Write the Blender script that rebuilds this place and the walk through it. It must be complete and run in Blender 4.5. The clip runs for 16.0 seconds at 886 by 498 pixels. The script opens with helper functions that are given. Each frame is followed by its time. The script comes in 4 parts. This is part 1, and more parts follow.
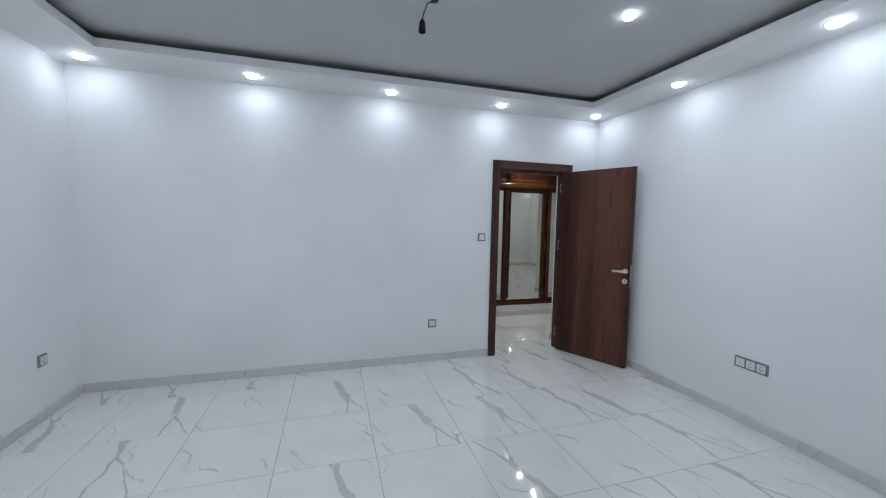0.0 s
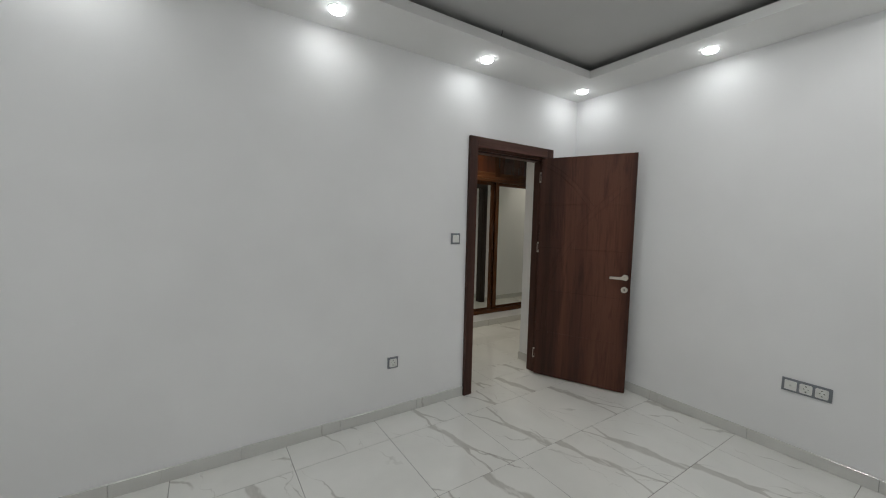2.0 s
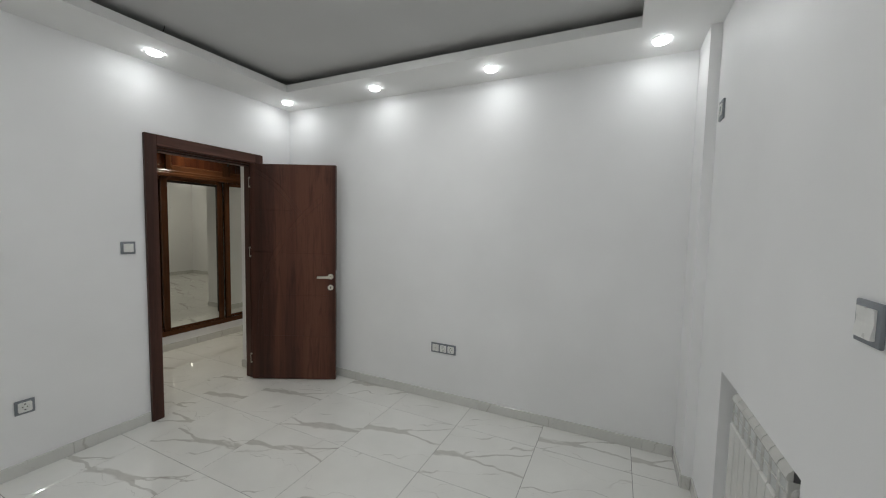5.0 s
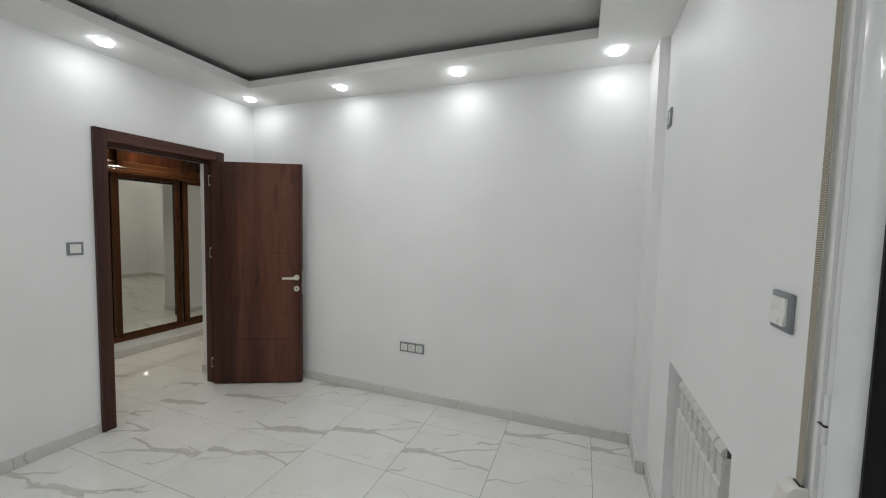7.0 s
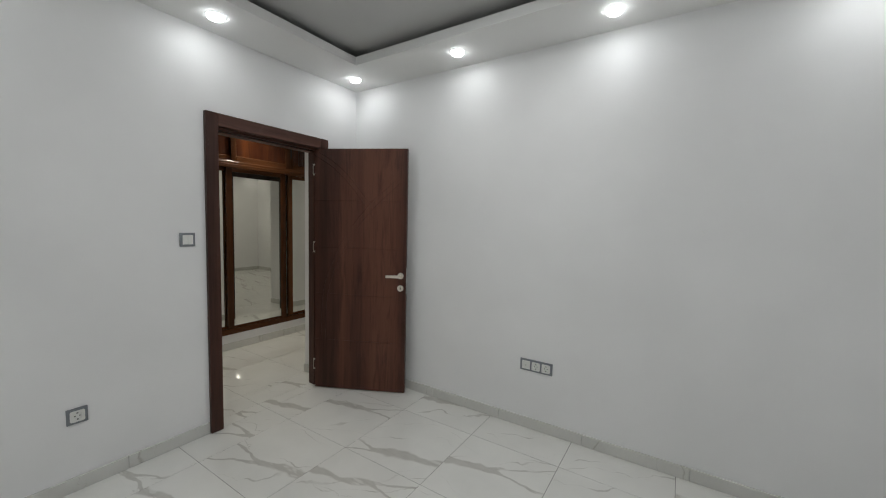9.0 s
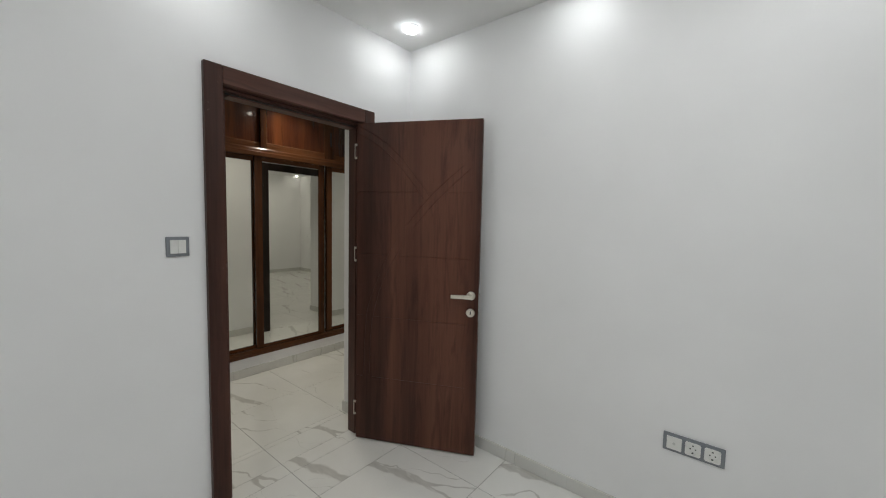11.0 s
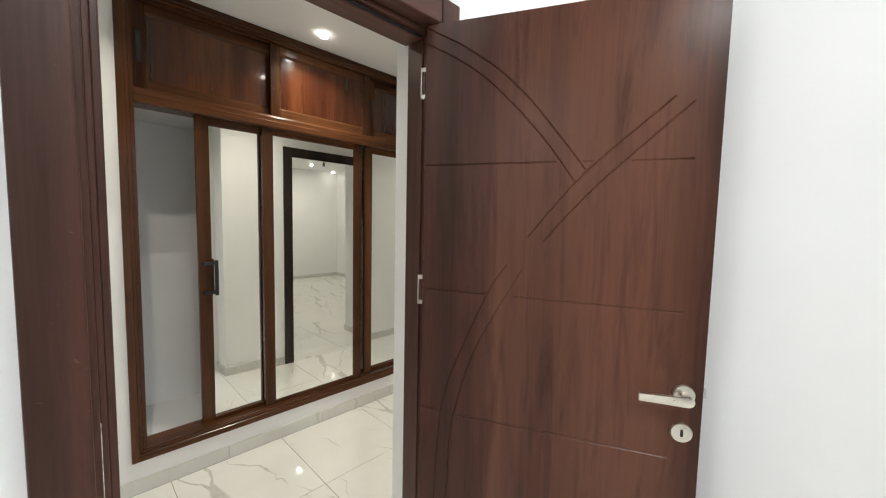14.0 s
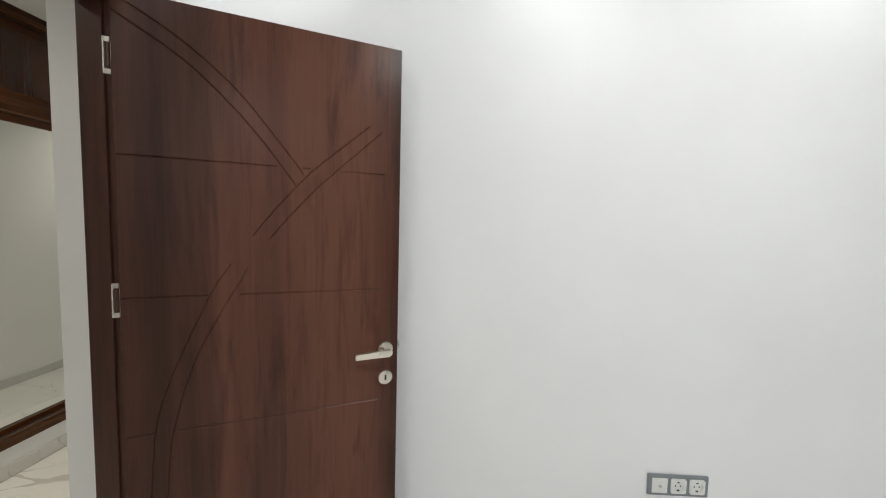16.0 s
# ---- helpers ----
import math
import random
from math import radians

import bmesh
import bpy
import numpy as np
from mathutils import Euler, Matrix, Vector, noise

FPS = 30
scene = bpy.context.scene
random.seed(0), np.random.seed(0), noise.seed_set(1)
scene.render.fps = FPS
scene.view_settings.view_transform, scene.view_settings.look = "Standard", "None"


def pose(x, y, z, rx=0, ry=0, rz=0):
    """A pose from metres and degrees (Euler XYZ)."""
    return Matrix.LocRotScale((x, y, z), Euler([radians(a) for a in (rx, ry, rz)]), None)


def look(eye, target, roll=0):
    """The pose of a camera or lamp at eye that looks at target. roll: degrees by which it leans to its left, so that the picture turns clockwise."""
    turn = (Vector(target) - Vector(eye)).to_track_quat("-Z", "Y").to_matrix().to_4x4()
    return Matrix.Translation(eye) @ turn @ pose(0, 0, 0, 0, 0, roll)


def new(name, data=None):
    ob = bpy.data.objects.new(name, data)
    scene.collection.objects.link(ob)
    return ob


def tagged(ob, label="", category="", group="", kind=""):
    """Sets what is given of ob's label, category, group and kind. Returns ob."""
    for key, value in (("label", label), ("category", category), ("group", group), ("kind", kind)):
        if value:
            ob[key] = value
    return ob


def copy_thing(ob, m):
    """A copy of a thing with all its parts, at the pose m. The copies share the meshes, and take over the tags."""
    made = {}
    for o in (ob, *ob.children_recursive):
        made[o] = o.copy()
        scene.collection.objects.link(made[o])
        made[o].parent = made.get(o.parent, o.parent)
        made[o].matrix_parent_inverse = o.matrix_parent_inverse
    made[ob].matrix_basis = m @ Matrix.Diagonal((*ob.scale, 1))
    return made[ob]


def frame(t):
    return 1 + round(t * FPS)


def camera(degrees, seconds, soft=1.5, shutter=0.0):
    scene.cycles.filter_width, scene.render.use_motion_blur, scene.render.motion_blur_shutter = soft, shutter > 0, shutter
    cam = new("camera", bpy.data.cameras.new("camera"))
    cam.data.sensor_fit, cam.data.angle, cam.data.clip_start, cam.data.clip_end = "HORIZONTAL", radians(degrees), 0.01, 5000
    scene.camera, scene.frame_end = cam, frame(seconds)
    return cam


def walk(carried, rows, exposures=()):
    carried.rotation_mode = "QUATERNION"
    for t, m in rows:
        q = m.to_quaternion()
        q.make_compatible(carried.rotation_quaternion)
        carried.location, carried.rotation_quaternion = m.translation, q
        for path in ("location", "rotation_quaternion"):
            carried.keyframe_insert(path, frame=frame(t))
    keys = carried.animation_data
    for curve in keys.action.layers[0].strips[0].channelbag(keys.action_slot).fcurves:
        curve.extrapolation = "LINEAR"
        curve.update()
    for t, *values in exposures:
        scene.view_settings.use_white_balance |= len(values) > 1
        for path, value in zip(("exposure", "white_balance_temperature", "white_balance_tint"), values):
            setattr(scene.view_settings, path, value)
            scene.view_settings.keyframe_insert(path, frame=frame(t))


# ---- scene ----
cam = camera(100.2, 16.0, 1.1)
PATH = [
    (0, (0.03, 0.005, 1.477), (0.601, 1.916, 1.323), 1.1),
    (0.5, (0.069, 0.383, 1.482), (0.403, 2.35, 1.337), 1.0),
    (1, (0.019, 0.658, 1.454), (0.351, 2.625, 1.304), 1.2),
    (1.5, (-0.086, 0.96, 1.463), (0.501, 2.866, 1.304), 1.3),
    (2, (-0.136, 1.276, 1.441), (0.958, 2.944, 1.293), 1.3),
    (2.5, (-0.289, 1.328, 1.484), (1.05, 2.806, 1.337), 1.4),
    (3, (-0.331, 1.182, 1.487), (1.194, 2.471, 1.363), 1.2),
    (3.5, (-0.215, 0.89, 1.495), (1.478, 1.948, 1.369), 1.1),
    (4, (-0.042, 0.733, 1.501), (1.703, 1.703, 1.38), 1.0),
    (4.5, (0.09, 0.642, 1.516), (1.868, 1.548, 1.391), 1.1),
    (5, (0.161, 0.59, 1.517), (1.966, 1.441, 1.384), 1.2),
    (7.5, (0.133, 0.559, 1.511), (2.004, 1.254, 1.386), 1.3),
    (8, (0.209, 0.72, 1.484), (1.998, 1.604, 1.352), 1.3),
    (8.5, (0.279, 0.929, 1.471), (2.009, 1.923, 1.323), 1.6),
    (9, (0.481, 1.082, 1.446), (2.157, 2.164, 1.307), 1.3),
    (9.5, (0.657, 1.236, 1.466), (2.275, 2.402, 1.315), 1.4),
    (12, (1.235, 2.162, 1.424), (2.756, 3.453, 1.282), 1.1),
    (12.5, (1.327, 2.345, 1.463), (2.826, 3.661, 1.318), 1.1),
    (13, (1.43, 2.516, 1.447), (2.93, 3.831, 1.305), 1.2),
    (13.5, (1.604, 2.699, 1.443), (3.108, 4.009, 1.301), 1.2),
    (14, (1.723, 2.816, 1.443), (3.146, 4.214, 1.294), 1.2),
    (14.5, (1.775, 2.914, 1.455), (3.147, 4.362, 1.319), 1.2),
    (15, (1.78, 2.972, 1.46), (3.297, 4.268, 1.327), 1.3),
    (15.5, (1.729, 2.904, 1.448), (3.561, 3.696, 1.323), 1.2),
    (16, (1.561, 2.772, 1.455), (3.554, 2.852, 1.314), 1.4),
]
EXPOSURES = [
    (0.0, 0.44, 5600, 10), (0.15, 0.35, 6050, 10), (0.3, 0.27, 6400, 10), (0.5, 0.22, 6500, 10), (2.0, 0.18, 6500, 10), (5.0, 0.27, 6500, 10), (7.5, 0.48, 6500, 10), (8.0, 0.34, 6500, 10), (8.5, 0.22, 6500, 10), (9.5, 0.27, 6500, 10),
    (12.0, 0.61, 6500, 10), (12.5, 0.70, 6500, 10), (13.0, 0.84, 6500, 10), (13.5, 1.16, 6500, 10), (14.0, 1.55, 6520, 10), (14.5, 1.74, 6550, 10), (15.0, 1.76, 6550, 10), (15.5, 1.46, 6550, 10), (16.0, 1.06, 6550, 10),
]
walk(cam, [(t, look(eye, target, roll)) for t, eye, target, roll in PATH], EXPOSURES)

# ---- world and exposure ----
world = bpy.data.worlds.new("night")
world.use_nodes = True
world.node_tree.nodes["Background"].inputs[0].default_value = (0.010, 0.012, 0.018, 1)
world.node_tree.nodes["Background"].inputs[1].default_value = 0.3
scene.world = world

LAMP_W = 0.36          # each recessed downlight of the ceiling border
TRAY_W = 7.0          # the stronger ones in the tray, one each side of the pendant; the left one is added, unseen
HALL_W, FAR_W = 1.9, 5.0
LENS_GLOW, HALL_GLOW = 17.0, 8.0      # luminous faces of the downlights


# ---- materials ----
def mat(name, colour=(0.8, 0.8, 0.8), rough=0.5, metal=0.0, spec=0.5):
    m = bpy.data.materials.new(name)
    m.use_nodes = True
    b = m.node_tree.nodes["Principled BSDF"]
    b.inputs["Base Color"].default_value = (*colour, 1)
    b.inputs["Roughness"].default_value = rough
    b.inputs["Metallic"].default_value = metal
    b.inputs["Specular IOR Level"].default_value = spec
    return m, m.node_tree.nodes, m.node_tree.links, b


def node(nodes, kind, **inputs):
    n = nodes.new(kind)
    for key, value in inputs.items():
        n.inputs[key].default_value = value
    return n


def math_node(nodes, links, op, a, b=None, clamp=False):
    n = nodes.new("ShaderNodeMath")
    n.operation, n.use_clamp = op, clamp
    for i, v in enumerate((a, b)):
        if v is None:
            continue
        if isinstance(v, (int, float)):
            n.inputs[i].default_value = v
        else:
            links.new(v, n.inputs[i])
    return n.outputs[0]


def mix_colour(nodes, links, fac, a, b):
    n = nodes.new("ShaderNodeMix")
    n.data_type = "RGBA"
    for socket, v in ((n.inputs[0], fac), (n.inputs[6], a), (n.inputs[7], b)):
        if isinstance(v, (int, float)):
            socket.default_value = v
        elif isinstance(v, tuple):
            socket.default_value = (*v, 1)
        else:
            links.new(v, socket)
    return n.outputs[2]


def ramp(nodes, links, fac, stops):
    n = nodes.new("ShaderNodeValToRGB")
    e = n.color_ramp.elements
    while len(e) < len(stops):
        e.new(0.5)
    for el, (pos, col) in zip(e, stops):
        el.position, el.color = pos, (*col, 1)
    links.new(fac, n.inputs[0])
    return n.outputs[0]


def bump(nodes, links, height, bsdf, strength, distance):
    n = node(nodes, "ShaderNodeBump", Strength=strength, Distance=distance)
    links.new(height, n.inputs["Height"])
    links.new(n.outputs[0], bsdf.inputs["Normal"])


def paint(name, colour, rough, grain=0.25):
    """Emulsion paint: faint roller grain, faint broad blotches."""
    m, ns, ln, b = mat(name, colour, rough)
    co = ns.new("ShaderNodeTexCoord").outputs["Object"]
    broad = node(ns, "ShaderNodeTexNoise", Scale=1.3, Detail=3.0)
    fine = node(ns, "ShaderNodeTexNoise", Scale=220.0, Detail=2.0)
    ln.new(co, broad.inputs["Vector"])
    ln.new(co, fine.inputs["Vector"])
    low = tuple(c * 0.965 for c in colour)
    high = tuple(min(1.0, c * 1.02) for c in colour)
    ln.new(ramp(ns, ln, broad.outputs["Fac"], [(0.35, low), (0.65, high)]), b.inputs["Base Color"])
    bump(ns, ln, fine.outputs["Fac"], b, grain, 0.0006)
    return m


def marble(name, tint=1.0, rough=0.06, band=True):
    """Polished porcelain printed as white marble: one broad beige band near an edge and a few thin forking veins.
    Half of the tiles lie turned round, and every tile shows another cut of the print."""
    m, ns, ln, b = mat(name, (0.8, 0.8, 0.78), rough, 0.0, 0.9)
    co = ns.new("ShaderNodeTexCoord").outputs["Object"]
    rnd = ns.new("ShaderNodeObjectInfo").outputs["Random"]
    turn = math_node(ns, ln, "SUBTRACT", math_node(ns, ln, "MULTIPLY", math_node(ns, ln, "GREATER_THAN", rnd, 0.5), 2.0), 1.0)
    rnd2 = math_node(ns, ln, "FRACT", math_node(ns, ln, "MULTIPLY", rnd, 17.31))
    rnd3 = math_node(ns, ln, "FRACT", math_node(ns, ln, "MULTIPLY", rnd, 53.77))
    flip = ns.new("ShaderNodeVectorMath")
    flip.operation = "SCALE"
    ln.new(co, flip.inputs[0])
    ln.new(turn, flip.inputs["Scale"])
    P0 = flip.outputs[0]
    shift = ns.new("ShaderNodeCombineXYZ")
    ln.new(math_node(ns, ln, "MULTIPLY", rnd, 61.0), shift.inputs[0])
    ln.new(math_node(ns, ln, "MULTIPLY", rnd, 143.0), shift.inputs[1])
    add = ns.new("ShaderNodeVectorMath")
    add.operation = "ADD"
    ln.new(P0, add.inputs[0])
    ln.new(shift.outputs[0], add.inputs[1])
    PS = add.outputs[0]

    def fac(scale, detail, vector):
        n = node(ns, "ShaderNodeTexNoise", Scale=scale, Detail=detail, Roughness=0.55)
        ln.new(vector, n.inputs["Vector"])
        return n.outputs["Fac"]

    def spread(value, lo, hi, to0, to1):
        r = ns.new("ShaderNodeMapRange")
        r.inputs["From Min"].default_value, r.inputs["From Max"].default_value = lo, hi
        r.inputs["To Min"].default_value, r.inputs["To Max"].default_value = to0, to1
        ln.new(value, r.inputs["Value"])
        return r.outputs[0]

    def stroke(distance, width):
        r = ns.new("ShaderNodeMapRange")
        r.interpolation_type = "SMOOTHSTEP"
        ln.new(distance, r.inputs["Value"])
        ln.new(width, r.inputs["From Max"])
        r.inputs["To Min"].default_value, r.inputs["To Max"].default_value = 1.0, 0.0
        return r.outputs[0]

    def centred(value, amount):
        return math_node(ns, ln, "MULTIPLY", math_node(ns, ln, "SUBTRACT", value, 0.5), amount)

    def veins(angle, period, wander, widest, seed, low, high):
        mp = ns.new("ShaderNodeMapping")
        mp.inputs["Rotation"].default_value = (0, 0, radians(angle))
        mp.inputs["Location"].default_value = (seed, seed * 0.7, 0)
        ln.new(PS, mp.inputs["Vector"])
        sep = ns.new("ShaderNodeSeparateXYZ")
        ln.new(mp.outputs[0], sep.inputs[0])
        v = math_node(ns, ln, "ADD", sep.outputs[0], centred(fac(2.4, 2.0, mp.outputs[0]), wander))
        v = math_node(ns, ln, "ADD", v, centred(fac(15.0, 3.0, mp.outputs[0]), wander * 0.16))
        f = math_node(ns, ln, "FRACT", math_node(ns, ln, "DIVIDE", v, period))
        d = math_node(ns, ln, "MULTIPLY", math_node(ns, ln, "ABSOLUTE", math_node(ns, ln, "SUBTRACT", f, 0.5)), period)
        w = spread(fac(3.4, 2.0, mp.outputs[0]), low, high, 0.0008, widest)
        gate = spread(fac(2.1, 1.0, mp.outputs[0]), low - 0.05, low + 0.06, 0.0, 1.0)
        return math_node(ns, ln, "MULTIPLY", stroke(d, w), gate)

    cloud = fac(3.0, 5.0, PS)
    base = ramp(ns, ln, cloud, [(0.3, (0.77 * tint, 0.765 * tint, 0.728 * tint)), (0.65, (0.83 * tint, 0.825 * tint, 0.788 * tint))])
    grain = ns.new("ShaderNodeMapping")
    grain.inputs["Scale"].default_value = (5.0, 1.0, 1.0)
    grain.inputs["Rotation"].default_value = (0, 0, radians(-14))
    ln.new(PS, grain.inputs["Vector"])
    vein = ramp(ns, ln, fac(9.0, 4.0, grain.outputs[0]), [(0.3, (0.34, 0.32, 0.285)), (0.7, (0.49, 0.47, 0.43))])
    col = base
    if band:
        sep = ns.new("ShaderNodeSeparateXYZ")
        ln.new(P0, sep.inputs[0])
        along = math_node(ns, ln, "ADD", sep.outputs[1], spread(rnd2, 0, 1, -0.14, 0.12))
        line = math_node(ns, ln, "ADD", sep.outputs[0], math_node(ns, ln, "MULTIPLY", sep.outputs[1], 0.24))
        line = math_node(ns, ln, "SUBTRACT", line, spread(rnd2, 0, 1, -0.02, 0.17))
        line = math_node(ns, ln, "ADD", line, centred(fac(4.0, 2.0, PS), 0.10))
        line = math_node(ns, ln, "ADD", line, centred(fac(22.0, 3.0, PS), 0.014))
        # one broad band that forks into two thin veins further on
        fork = math_node(ns, ln, "MULTIPLY", math_node(ns, ln, "MAXIMUM", math_node(ns, ln, "MULTIPLY", along, -1.0), 0.0), 0.30)
        off = math_node(ns, ln, "ABSOLUTE", math_node(ns, ln, "SUBTRACT", math_node(ns, ln, "ABSOLUTE", line), fork))
        width = math_node(ns, ln, "MULTIPLY", spread(along, -0.10, 0.06, 0.011, 0.040), spread(fac(5.0, 2.0, PS), 0.3, 0.7, 0.55, 1.35))
        keep = math_node(ns, ln, "GREATER_THAN", rnd3, 0.38)
        br = math_node(ns, ln, "MULTIPLY", stroke(off, width), keep)
        pocket = ns.new("ShaderNodeMapping")
        pocket.inputs["Scale"].default_value = (1.0, 0.30, 1.0)
        pocket.inputs["Rotation"].default_value = (0, 0, radians(-13))
        ln.new(PS, pocket.inputs["Vector"])
        br = math_node(ns, ln, "MULTIPLY", spread(br, 0.0, 0.40, 0.0, 1.0), spread(fac(21.0, 2.0, pocket.outputs[0]), 0.58, 0.64, 1.0, 0.45))
        br = math_node(ns, ln, "MULTIPLY", br, 0.58)
        col = mix_colour(ns, ln, br, col, vein)
    for args, amount in (((-26, 0.40, 0.30, 0.012, 3.7, 0.46, 0.62), 0.65), ((-40, 0.50, 0.36, 0.022, 9.1, 0.50, 0.68), 0.6), ((3, 0.34, 0.40, 0.0045, 21.3, 0.49, 0.64), 0.55)):
        col = mix_colour(ns, ln, math_node(ns, ln, "MULTIPLY", veins(*args), amount), col, vein)
    ln.new(col, b.inputs["Base Color"])
    return m


def wood(name, dark, mid, light, rough, scale=1.0, coat=0.0, along="Z", relief=0.25, spec=0.25, scuffs=0.0):
    """Timber or timber-print laminate with the grain along one axis of the piece."""
    m, ns, ln, b = mat(name, mid, rough, 0.0, spec)
    co = ns.new("ShaderNodeTexCoord").outputs["Object"]
    st = ns.new("ShaderNodeMapping")
    st.inputs["Scale"].default_value = {"Z": (1, 1, 0.035), "X": (0.035, 1, 1), "Y": (1, 0.035, 1)}[along]
    ln.new(co, st.inputs["Vector"])
    bands = node(ns, "ShaderNodeTexNoise", Scale=11.0 * scale, Detail=2.0, Roughness=0.5, Distortion=0.2)
    fibre = node(ns, "ShaderNodeTexNoise", Scale=120.0 * scale, Detail=4.0, Roughness=0.6)
    ln.new(st.outputs[0], bands.inputs["Vector"])
    ln.new(st.outputs[0], fibre.inputs["Vector"])
    broad = node(ns, "ShaderNodeTexNoise", Scale=4.2 * scale, Detail=1.0)
    ln.new(st.outputs[0], broad.inputs["Vector"])
    mixed = math_node(ns, ln, "ADD", math_node(ns, ln, "MULTIPLY", bands.outputs["Fac"], 0.40), math_node(ns, ln, "MULTIPLY", broad.outputs["Fac"], 0.60))
    col = ramp(ns, ln, mixed, [(0.39, dark), (0.5, mid), (0.61, light)])
    shade = ramp(ns, ln, fibre.outputs["Fac"], [(0.3, tuple(c * 0.8 for c in dark)), (0.62, light)])
    col = mix_colour(ns, ln, 0.15, col, shade)
    # dark wisps: short streaks that come and go along the grain
    wisp = ns.new("ShaderNodeMapping")
    wisp.inputs["Scale"].default_value = {"Z": (1, 1, 0.09), "X": (0.09, 1, 1), "Y": (1, 0.09, 1)}[along]
    ln.new(co, wisp.inputs["Vector"])
    streak = node(ns, "ShaderNodeTexNoise", Scale=34.0 * scale, Detail=5.0, Roughness=0.65, Distortion=0.6)
    ln.new(wisp.outputs[0], streak.inputs["Vector"])
    gate = ns.new("ShaderNodeMapRange")
    gate.inputs["From Min"].default_value, gate.inputs["From Max"].default_value, gate.inputs["To Max"].default_value = 0.49, 0.70, 0.55
    ln.new(streak.outputs["Fac"], gate.inputs["Value"])
    col = mix_colour(ns, ln, gate.outputs[0], col, tuple(c * 0.75 for c in dark))
    if scuffs:
        mark = node(ns, "ShaderNodeTexNoise", Scale=26.0, Detail=6.0, Roughness=0.7, Distortion=1.2)
        ln.new(co, mark.inputs["Vector"])
        rub = ns.new("ShaderNodeMapRange")
        rub.inputs["From Min"].default_value, rub.inputs["From Max"].default_value, rub.inputs["To Max"].default_value = 0.655, 0.76, scuffs
        ln.new(mark.outputs["Fac"], rub.inputs["Value"])
        col = mix_colour(ns, ln, rub.outputs[0], col, (0.30, 0.21, 0.17))
    ln.new(col, b.inputs["Base Color"])
    wear = node(ns, "ShaderNodeTexNoise", Scale=6.0, Detail=4.0)
    ln.new(co, wear.inputs["Vector"])
    rr = ns.new("ShaderNodeMapRange")
    rr.inputs["To Min"].default_value, rr.inputs["To Max"].default_value = rough * 0.8, rough * 1.25
    ln.new(wear.outputs["Fac"], rr.inputs["Value"])
    ln.new(rr.outputs[0], b.inputs["Roughness"])
    b.inputs["Coat Weight"].default_value, b.inputs["Coat Roughness"].default_value = coat, 0.06
    bump(ns, ln, fibre.outputs["Fac"], b, relief, 0.0004)
    return m


def scuffed(name, colour, rough, metal=0.0, scale=40.0, amount=0.3):
    """Plain moulded or cast surface with uneven gloss."""
    m, ns, ln, b = mat(name, colour, rough, metal)
    co = ns.new("ShaderNodeTexCoord").outputs["Object"]
    n = node(ns, "ShaderNodeTexNoise", Scale=scale, Detail=4.0)
    ln.new(co, n.inputs["Vector"])
    r = ns.new("ShaderNodeMapRange")
    r.inputs["To Min"].default_value, r.inputs["To Max"].default_value = rough * (1 - amount), rough * (1 + amount)
    ln.new(n.outputs["Fac"], r.inputs["Value"])
    ln.new(r.outputs[0], b.inputs["Roughness"])
    ln.new(ramp(ns, ln, n.outputs["Fac"], [(0.3, tuple(c * 0.93 for c in colour)), (0.7, colour)]), b.inputs["Base Color"])
    return m


WALL = paint("white_wall_paint", (0.89, 0.89, 0.89), 0.5)
BALCONY = paint("brown_balcony_render", (0.40, 0.33, 0.27), 0.8)
# the tray ceiling is set greyer than the border round it
TRAY_GREY = paint("pale_grey_tray_ceiling", (0.60, 0.60, 0.595), 0.7)
CEILING = paint("white_ceiling_paint", (0.86, 0.86, 0.85), 0.7)
TILE = marble("polished_marble_tile", 1.0, 0.05)
SKIRT = marble("marble_skirting", 0.82, 0.16, False)
GROUT = paint("grey_grout", (0.22, 0.215, 0.20), 0.85)
LEAF = wood("dark_walnut_laminate", (0.028, 0.0110, 0.0074), (0.080, 0.0320, 0.0212), (0.148, 0.060, 0.039), 0.30, 0.62, 0.0, scuffs=0.12, spec=0.20)
CASING = wood("dark_walnut_casing", (0.040, 0.0160, 0.0112), (0.080, 0.0330, 0.0232), (0.135, 0.061, 0.045), 0.38, 1.0, scuffs=0.45)
CASING_X = wood("dark_walnut_head_casing", (0.040, 0.0160, 0.0112), (0.080, 0.0330, 0.0232), (0.135, 0.061, 0.045), 0.38, 1.0, 0.0, "X")
FRAME_Z = wood("brown_woodgrain_profile_upright", (0.036, 0.0125, 0.005), (0.074, 0.0265, 0.010), (0.125, 0.048, 0.019), 0.20, 1.3, scuffs=0.3)
FRAME_X = wood("brown_woodgrain_profile_level", (0.036, 0.0125, 0.005), (0.074, 0.0265, 0.010), (0.125, 0.048, 0.019), 0.20, 1.3, 0.0, "X", scuffs=0.3)
# second doorway's casing, in darker browns than CASING
DARK_CASING = wood("darker_door_casing", (0.016, 0.011, 0.0095), (0.030, 0.021, 0.018), (0.046, 0.032, 0.027), 0.35, 1.0)
PANEL = wood("varnished_mahogany_panel", (0.034, 0.0085, 0.0035), (0.080, 0.021, 0.0075), (0.140, 0.041, 0.0125), 0.20, 0.9, 0.8, scuffs=0.25)
GREY_PLATE = scuffed("slate_grey_plastic", (0.225, 0.24, 0.262), 0.35)
WHITE_PLASTIC = scuffed("white_plastic", (0.82, 0.82, 0.79), 0.3)
SOCKET_HOLE = scuffed("dark_socket_hole", (0.03, 0.03, 0.03), 0.5)
PVC = scuffed("white_window_profile", (0.82, 0.83, 0.84), 0.13, 0.0, 12.0)
